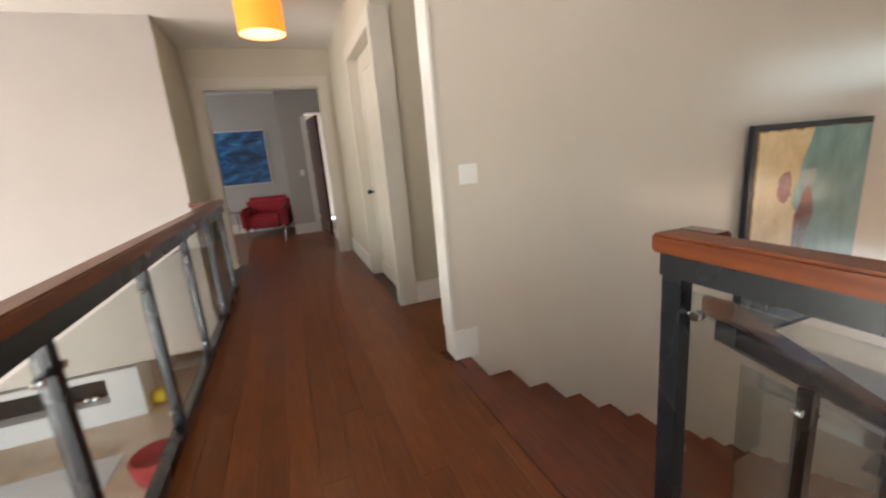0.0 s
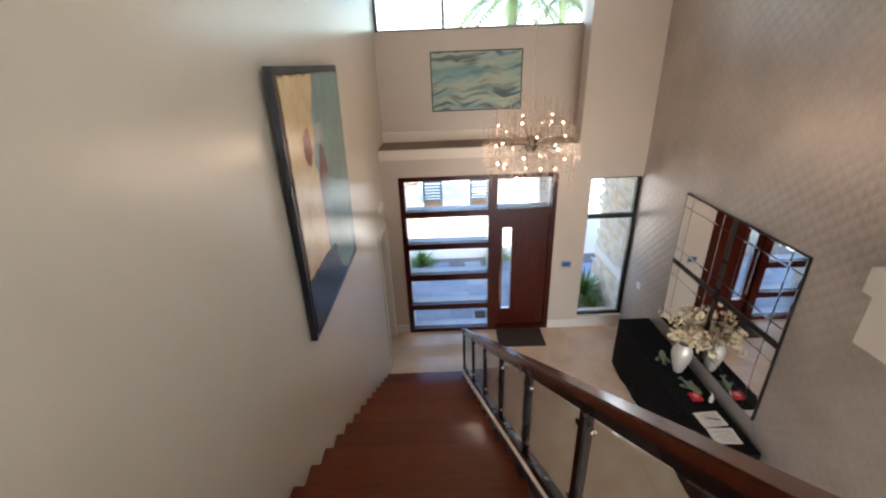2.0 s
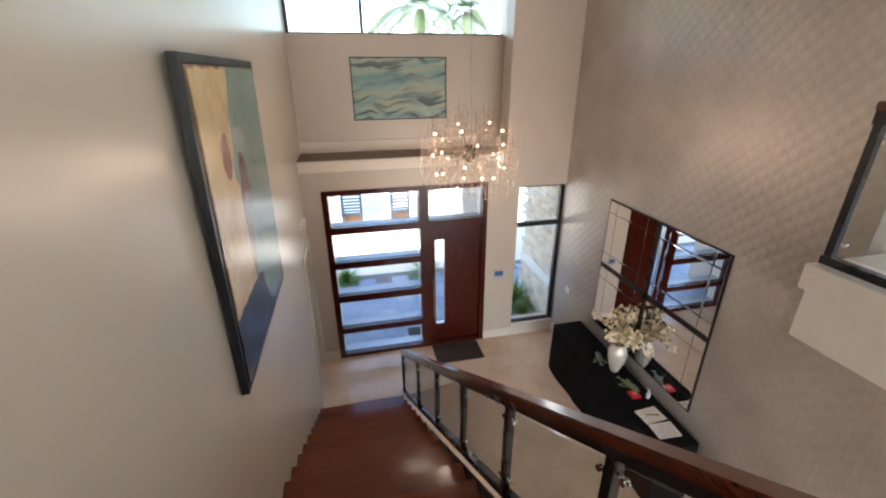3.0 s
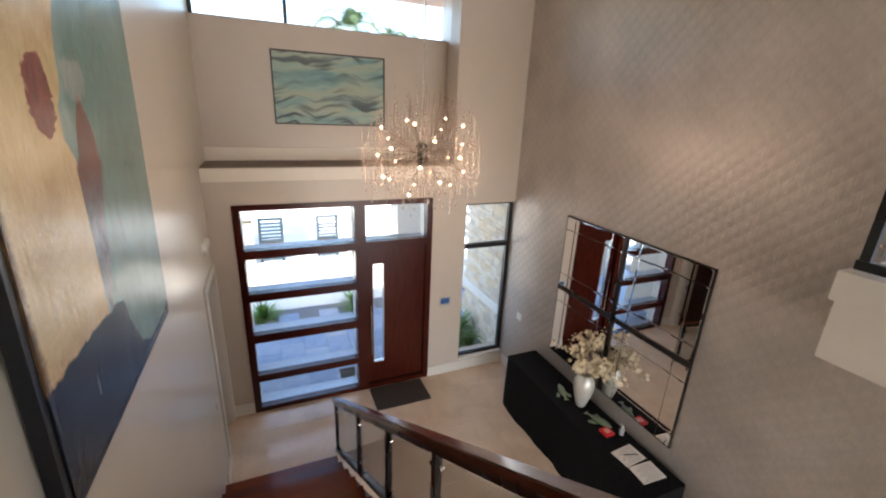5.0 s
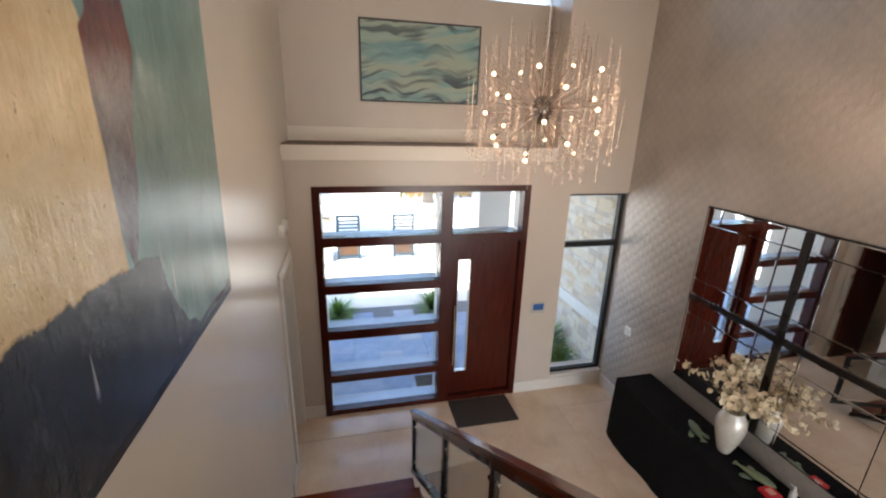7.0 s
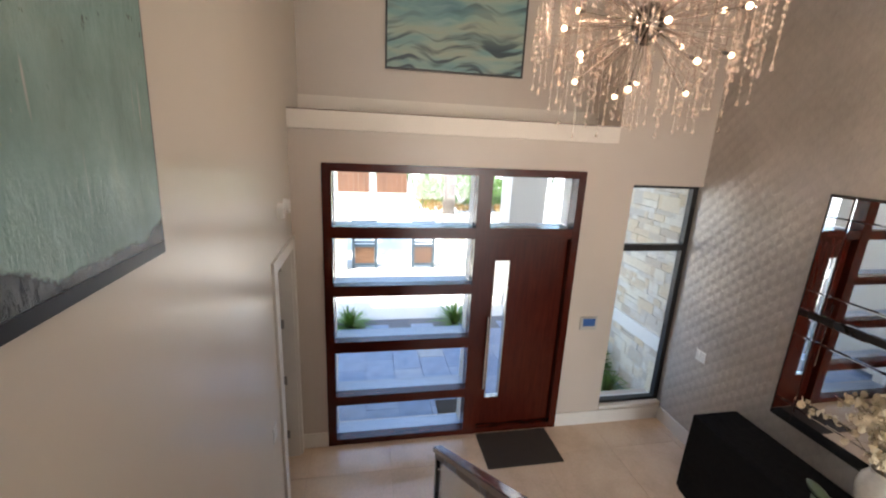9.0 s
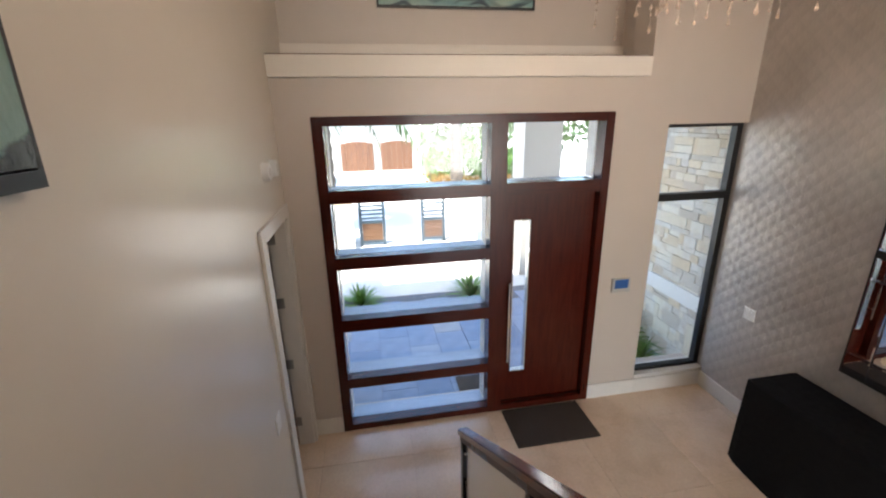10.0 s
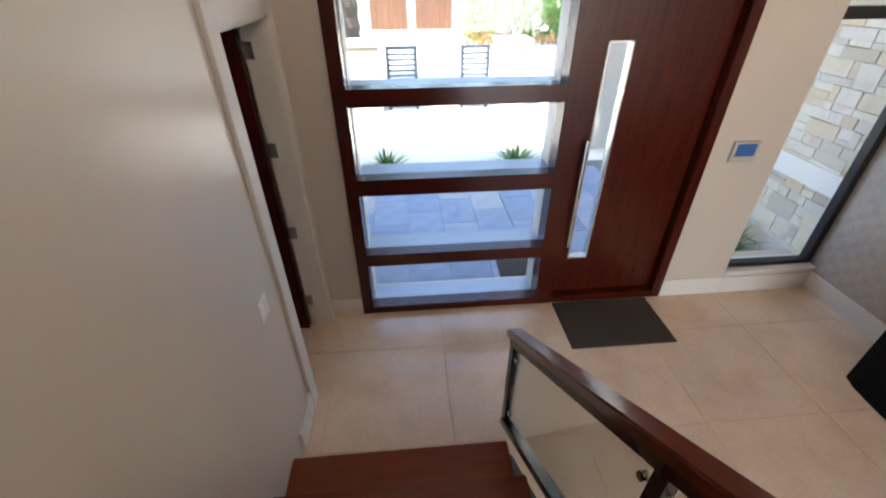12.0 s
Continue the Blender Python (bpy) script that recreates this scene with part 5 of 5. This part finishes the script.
# ---- outside ----
structure("ground", plain("sunlit_pale_paving", (0.60, 0.57, 0.52), 0.95, 0, 5, 0.12, 0.1), [(-400, 600, -400, 400, -0.9, -0.32)], "pale sunlit ground", "ground")
structure("driveway", M_DRIVE, [(10.72, 30, -14, 14, -0.32, -0.06)], "pale concrete driveway in full sun", "road")
structure("porch_bed", plain("porch_mortar", (0.14, 0.14, 0.15), 0.9), [(FX, 10.72, -4.5, 4.5, -0.4, -0.066)], "", "pavement")
structure("eave", plain("brown_soffit", (0.42, 0.30, 0.24), 0.8), [(8.56, 9.6, -6.5, 6.5, 5.79, 5.99)], "brown boarded eave over the entrance", "roof")
structure("roof", M_STUCCO, [(-9.4, 8.9, -7, 14.2, CZ + 0.22, CZ + 0.5)], "flat roof with a deep eave", "roof")
# unseen roof, added to keep sun off the garden wall and pillar
structure("wing_roof", M_STUCCO, [(8.57, 11.95, -5.5, -0.35, 4.203, 4.42)], "flat roof added out of view to shade the garden wall", "roof")
structure("porch_pillar", M_STUCCO, [(11.2, 11.8, -1.88, -1.17, -0.06, 4.2), (10.2, 10.7, 2.45, 3.1, -0.06, 3.22)], "pale stucco porch pillars", "pillar")


cam_box = thing("security_camera", (7.69, 1.845, 2.86), "small dark security camera under the lintel", "camera")
boxes("case", M_BLACK, [(7.64, 7.75, 1.79, 1.90, 2.875, 2.948)], cam_box, bevel=0.006)
bm = bmesh.new()
rod(bm, (7.752, 1.845, 2.905), (7.74, 1.845, 2.905), 0.022, 14)
part("lens", bm, M_CHROME, cam_box)
adopt(cam_box)


def stone_wall():
    """Ledge stones of uneven size on the garden wall beside the porch."""
    w = thing("garden_wall", (9.5, -2.2, -0.3), "cream ledge stone garden wall beside the entrance", "wall", kind="structure")
    boxes("core", plain("stone_joint", (0.66, 0.60, 0.51), 0.95), [(F + 0.06, 9.05, -2.6, -1.985, -0.32, 4.2)], w)
    boxes("coping", M_PLASTIC, [(F + 0.13, 9.05, -1.99, -1.905, 0.80, 0.98)], w)
    rng = random.Random(3)
    z = -0.3
    shapes = {}
    while z < 4.1:
        h = rng.choice((0.045, 0.06, 0.09, 0.13, 0.18))
        x = F + 0.13
        while x < 8.95:
            l = rng.choice((0.07, 0.12, 0.19, 0.30)) if x > F + 0.2 else rng.choice((0.08, 0.17, 0.24))
            split = h >= 0.13 and rng.random() < 0.5
            cut = rng.choice((0.35, 0.5, 0.65)) if split else 1.0
            for zz, hh in ((0.0, h * cut), (h * cut, h * (1 - cut))):
                if hh < 0.01:
                    continue
                key = (l, round(hh, 4))
                if key not in shapes:
                    bm = bmesh.new()
                    box(bm, 0.001, l - 0.001, -0.02, 0.05, 0.001, hh - 0.001)
                    bmesh.ops.bevel(bm, geom=bm.edges[:], offset=0.0035, segments=1, affect="EDGES")
                    bmesh.ops.recalc_face_normals(bm, faces=bm.faces)
                    me = bpy.data.meshes.new("stone")
                    bm.to_mesh(me)
                    bm.free()
                    me.materials.append(M_STONE)
                    shapes[key] = me
                s = new("stone", shapes[key])
                s.parent = w
                s.location = (x, -1.985 + rng.uniform(-0.006, 0.006), z + zz)
                s.rotation_euler = (rng.uniform(-0.014, 0.014), rng.uniform(-0.02, 0.02), rng.uniform(-0.014, 0.014))
            x += l
        z += h
    return adopt(w)


stone_wall()


def spiky(name, x, y, z, size, blades, label, seed):
    p = thing(name, (x, y, z), label, "plant")
    rng = random.Random(seed)
    bm = bmesh.new()
    for k in range(blades):
        a, e = rng.uniform(0, math.tau), rng.uniform(0.25, 1.35)
        long = size * rng.uniform(0.7, 1.15)
        d = Vector((math.cos(a) * math.cos(e), math.sin(a) * math.cos(e), math.sin(e)))
        side = Vector((-math.sin(a), math.cos(a), 0)) * size * 0.035
        last = None
        for j in range(5):
            f = j / 4
            c = Vector((x, y, z)) + d * long * f - Vector((0, 0, long * 0.35 * f * f))
            w = side * (1 - f) + side * 0.05
            cur = (bm.verts.new(c - w), bm.verts.new(c + w))
            if last:
                bm.faces.new((last[0], last[1], cur[1], cur[0]))
            last = cur
    ob = part("leaves", bm, M_GREEN, p)
    ob["kind"] = "stuff"
    return adopt(p)


spiky("shrub", 8.06, -1.62, -0.055, 0.50, 110, "spiky green plant by the stone wall", 1)
spiky("shrub", 8.62, -1.62, -0.055, 0.85, 120, "spiky green plant by the stone wall", 2)
spiky("shrub", 10.5, -0.02, -0.09, 0.66, 150, "green grassy shrub at the edge of the porch", 5)
spiky("shrub", 10.5, 1.88, -0.09, 0.58, 170, "bright green grassy shrub at the edge of the porch", 6)


def palm(x, y, z, tall, seed):
    p = thing("palm_tree", (x, y, z), "tall palm with rough trunk beyond the drive", "tree", "palms across the road")
    rng = random.Random(seed)
    bm = bmesh.new()
    n = 26
    rings = []
    for k in range(n + 1):
        f = k / n
        r = 0.24 * (1.15 - 0.4 * f) * (1.12 if k % 2 else 0.95)
        rings.append([bm.verts.new((x + 0.25 * f * f + r * math.cos(q * math.tau / 12), y + r * math.sin(q * math.tau / 12), z + tall * f)) for q in range(12)])
    for a, b in zip(rings, rings[1:]):
        for q in range(12):
            bm.faces.new((a[q], a[(q + 1) % 12], b[(q + 1) % 12], b[q]))
    part("trunk", bm, M_BARK, p)
    bm = bmesh.new()
    top = Vector((x + 0.25, y, z + tall))
    for k in range(30):
        a, e, long = rng.uniform(0, math.tau), rng.uniform(-0.5, 1.2), rng.uniform(2.2, 3.2)
        d = Vector((math.cos(a) * math.cos(e), math.sin(a) * math.cos(e), math.sin(e)))
        side = Vector((-math.sin(a), math.cos(a), 0))
        for j in range(3, 22):
            f = j / 22
            c = top + d * long * f - Vector((0, 0, long * 0.75 * f * f))
            c2 = top + d * long * (f + 0.05) - Vector((0, 0, long * 0.75 * (f + 0.05) ** 2))
            for s in (-1, 1):
                tip = c2 + side * s * 0.55 * math.sin(math.pi * min(1, f + 0.1)) + Vector((0, 0, -0.35 * f))
                bm.faces.new((bm.verts.new(c), bm.verts.new(c.lerp(c2, 0.8)), bm.verts.new(tip)))
    ob = part("crown", bm, M_PALM, p)
    ob["kind"] = "stuff"
    return adopt(p)


for px, py, tall, seed in ((21.7, -2.1, 7.5, 1), (24.0, 4.6, 5.2, 2), (15.2, 2.75, 5.0, 3), (30.0, -6.5, 8.5, 4), (33.0, 8.5, 8.0, 7)):
    palm(px, py, -0.33, tall, seed)


def gates():
    iron = plain("dark_iron", (0.045, 0.075, 0.10), 0.5, 0.2)
    cedar = wood("cedar_boards", (0.12, 0.055, 0.025), (0.20, 0.10, 0.05), 0.6, "y", 0.0, 0.2)
    for y0, y1 in ((1.30, 1.93), (-0.18, 0.42)):
        g = thing("garden_gate", (13.9, (y0 + y1) / 2, -0.06), "open iron gate with cedar boards low down", "gate", "drive gates")
        x = 13.9
        for y in (y0, y1 - 0.07):
            boxes("post", iron, [(x - 0.03, x + 0.03, y, y + 0.07, -0.06, 1.18)], g)
        for z in (0.0, 0.50, 1.11):
            boxes("rail", iron, [(x - 0.025, x + 0.025, y0 + 0.07, y1 - 0.07, z, z + 0.065)], g)
        for k in range(5):
            boxes("slat", iron, [(x - 0.012, x + 0.012, y0 + 0.07, y1 - 0.07, 0.60 + 0.10 * k, 0.645 + 0.10 * k)], g)
        for k in range(4):
            boxes("board", cedar, [(x - 0.014, x + 0.014, y0 + 0.074, y1 - 0.074, 0.07 + 0.106 * k, 0.172 + 0.106 * k)], g)
        adopt(g)
    for y0 in (2.05, -0.95):
        p = thing("gate_pillar", (14.0, y0 + 0.3, -0.06), "cream stone gate pillar", "pillar", "gate pillars")
        rng = random.Random(int(y0 * 10) + 50)
        boxes("core", M_STUCCO, [(13.72, 14.28, y0 + 0.02, y0 + 0.58, -0.06, 1.2)], p)
        z = -0.05
        while z < 1.1:
            h = rng.choice((0.12, 0.17, 0.22))
            y = y0
            while y < y0 + 0.52:
                l = min(rng.choice((0.16, 0.24, 0.3)), y0 + 0.6 - y)
                boxes("stone", M_STONE, [(13.68, 13.74, y + 0.004, y + l - 0.004, z + 0.004, z + h - 0.004)], p)
                y += l
            z += h
        boxes("coping", M_STUCCO, [(13.64, 14.36, y0 - 0.05, y0 + 0.65, 1.2, 1.28)], p)
        adopt(p)


gates()


def garage_house():
    h = thing("garage_building", (30, 1, -0.33), "white garage with two arched cedar doors across the road", "building")
    cedar = wood("garage_cedar", (0.17, 0.075, 0.04), (0.26, 0.125, 0.065), 0.6, "z", 0.0, 0.15)
    boxes("wall", M_STUCCO, [(29.2, 34, -1.3, 8.0, -0.32, 3.4)], h)
    boxes("roof", plain("clay_roof", (0.32, 0.17, 0.10), 0.9), [(28.8, 34.4, -1.7, 8.4, 3.4, 3.62)], h)
    for y0 in (1.35, -0.95):
        d = None
        for k in range(6):
            y = y0 + k * 0.31
            top = 1.50 + 0.14 * math.sin(math.pi * (k + 0.5) / 6)
            b = boxes("door" if d is None else "board", cedar, [(29.12, 29.2, y + 0.004, y + 0.306, -0.30, top)], h if d is None else d)
            d = d or b
    return adopt(h)


garage_house()


def hedge(name, x0, x1, y0, y1, z, h, label, seed, material, n):
    p = thing(name, ((x0 + x1) / 2, (y0 + y1) / 2, z), label, "hedge")
    rng = random.Random(seed)
    bm = bmesh.new()
    for k in range(n):
        c = Vector((rng.uniform(x0, x1), rng.uniform(y0, y1), z))
        c.z += h * (0.15 + 0.85 * rng.random()) * (0.72 + 0.4 * noise.noise(Vector((c.x * 0.4, c.y * 0.4, seed))))
        turn = Euler([rng.uniform(0, 6.28) for _ in range(3)]).to_matrix()
        s = rng.uniform(0.10, 0.26) * (0.5 + h / 4)
        bm.faces.new([bm.verts.new(c + turn @ Vector(v) * s) for v in ((-1, 0, 0), (0, -0.4, 0.1), (1, 0, 0), (0, 0.4, 0.1))])
    ob = part("leaves", bm, material, p)
    ob["kind"] = "stuff"
    return adopt(p)


hedge("hedge", 23.5, 26.5, -7.5, -1.1, -0.33, 2.6, "green shrubs beyond the drive", 3, M_GREEN, 1500)
hedge("flower_bed", 22.6, 23.6, -6.0, -0.9, -0.33, 0.9, "low orange and green bedding plants", 4, plain("orange_flowers", (0.30, 0.17, 0.04), 0.6, 0, 3, 0.5, 0.0), 500)
hedge("tree_belt", 36, 44, -40, 40, -0.33, 8.0, "belt of green trees far behind the houses", 5, M_PALM, 5500)

# tiles of the foyer floor
def tiles():
    bm = bmesh.new()
    S = 0.80
    box(bm, 0.0015, S - 0.0015, 0.0015, S - 0.0015, -0.012, 0.0)
    bmesh.ops.bevel(bm, geom=[e for e in bm.edges if all(v.co.z > -0.001 for v in e.verts)], offset=0.0015, segments=1, affect="EDGES")
    bmesh.ops.recalc_face_normals(bm, faces=bm.faces)
    me = bpy.data.meshes.new("tile")
    bm.to_mesh(me)
    bm.free()
    me.materials.append(M_TILE)
    for i in range(-6, 10):
        for j in range(-5, 15):
            x, y = 7.04 - S * (9 - i), 1.36 - S * 4 + S * j
            if x > F - 0.02 or y > 12.2 or x < -8.8 or y < -5.9:
                continue
            t = new("tile", me)
            t.parent = floor
            t.location = (x, y, 0)


tiles()


# boards of the upper floor
def boards():
    up = bpy.data.objects["floor_upper"]
    rng = random.Random(8)
    w = 0.128
    meshes = {}
    x = -0.60
    while x < X0 - 0.17:
        wide = min(w, X0 - 0.16 - x)
        y = -1.6 + rng.uniform(-0.8, 0)
        while y < 9.55:
            long = rng.choice((0.9, 1.3, 1.7, 2.1))
            key = (round(wide, 3), long)
            if key not in meshes:
                bm = bmesh.new()
                box(bm, 0.0003, wide - 0.0003, 0.0004, long - 0.0004, -0.018, 0.0)
                bmesh.ops.bevel(bm, geom=[e for e in bm.edges if all(v.co.z > -0.001 for v in e.verts)], offset=0.0006, segments=1, affect="EDGES")
                bmesh.ops.recalc_face_normals(bm, faces=bm.faces)
                me = bpy.data.meshes.new("plank")
                bm.to_mesh(me)
                bm.free()
                me.materials.append(M_FLOOR)
                meshes[key] = me
            p = new("plank", meshes[key])
            p.parent = up
            p.location = (x, y, H)
            y += long
        x += w
    bm = bmesh.new()
    for a, b, c, d in ((X0 - 0.03, 3.3, W + 0.14, 3.41), (0.87, X0 - 0.03, W + 0.14, 3.41), (0.87, 2.0, 6.24, 8.42), (-2.86, -0.60, 6.24, 9.6), (0.87, 1.04, 6.1, 6.24)):
        yy = c
        while yy < d - 0.01:
            e = min(d, yy + 0.128)
            box(bm, a + 0.001, b - 0.001, yy + 0.0006, e - 0.0006, H - 0.018, H)
            yy = e
    ob = part("far_planks", bm, M_FLOOR, up)
    ob["kind"] = "stuff"


boards()


def paving():
    bed = bpy.data.objects["porch_bed"]
    rng = random.Random(12)
    bm = bmesh.new()
    box(bm, 0.003, 0.597, 0.003, 0.397, -0.02, 0.0)
    bmesh.ops.recalc_face_normals(bm, faces=bm.faces)
    me = bpy.data.meshes.new("paver")
    bm.to_mesh(me)
    bm.free()
    me.materials.append(M_SLATE)
    half = me.copy()
    for v in half.vertices:
        v.co.x = min(v.co.x, 0.297)
    for j in range(-7, 11):
        off = 0.3 * (j % 2)
        for i in range(8):
            x = FX + 0.01 + 0.6 * i - off
            if x > 10.14:
                continue
            p = new("paver", half if x < FX else me)
            p.parent = bed
            p.location = (max(x, FX + 0.01), 0.4 * j, -0.05)


paving()
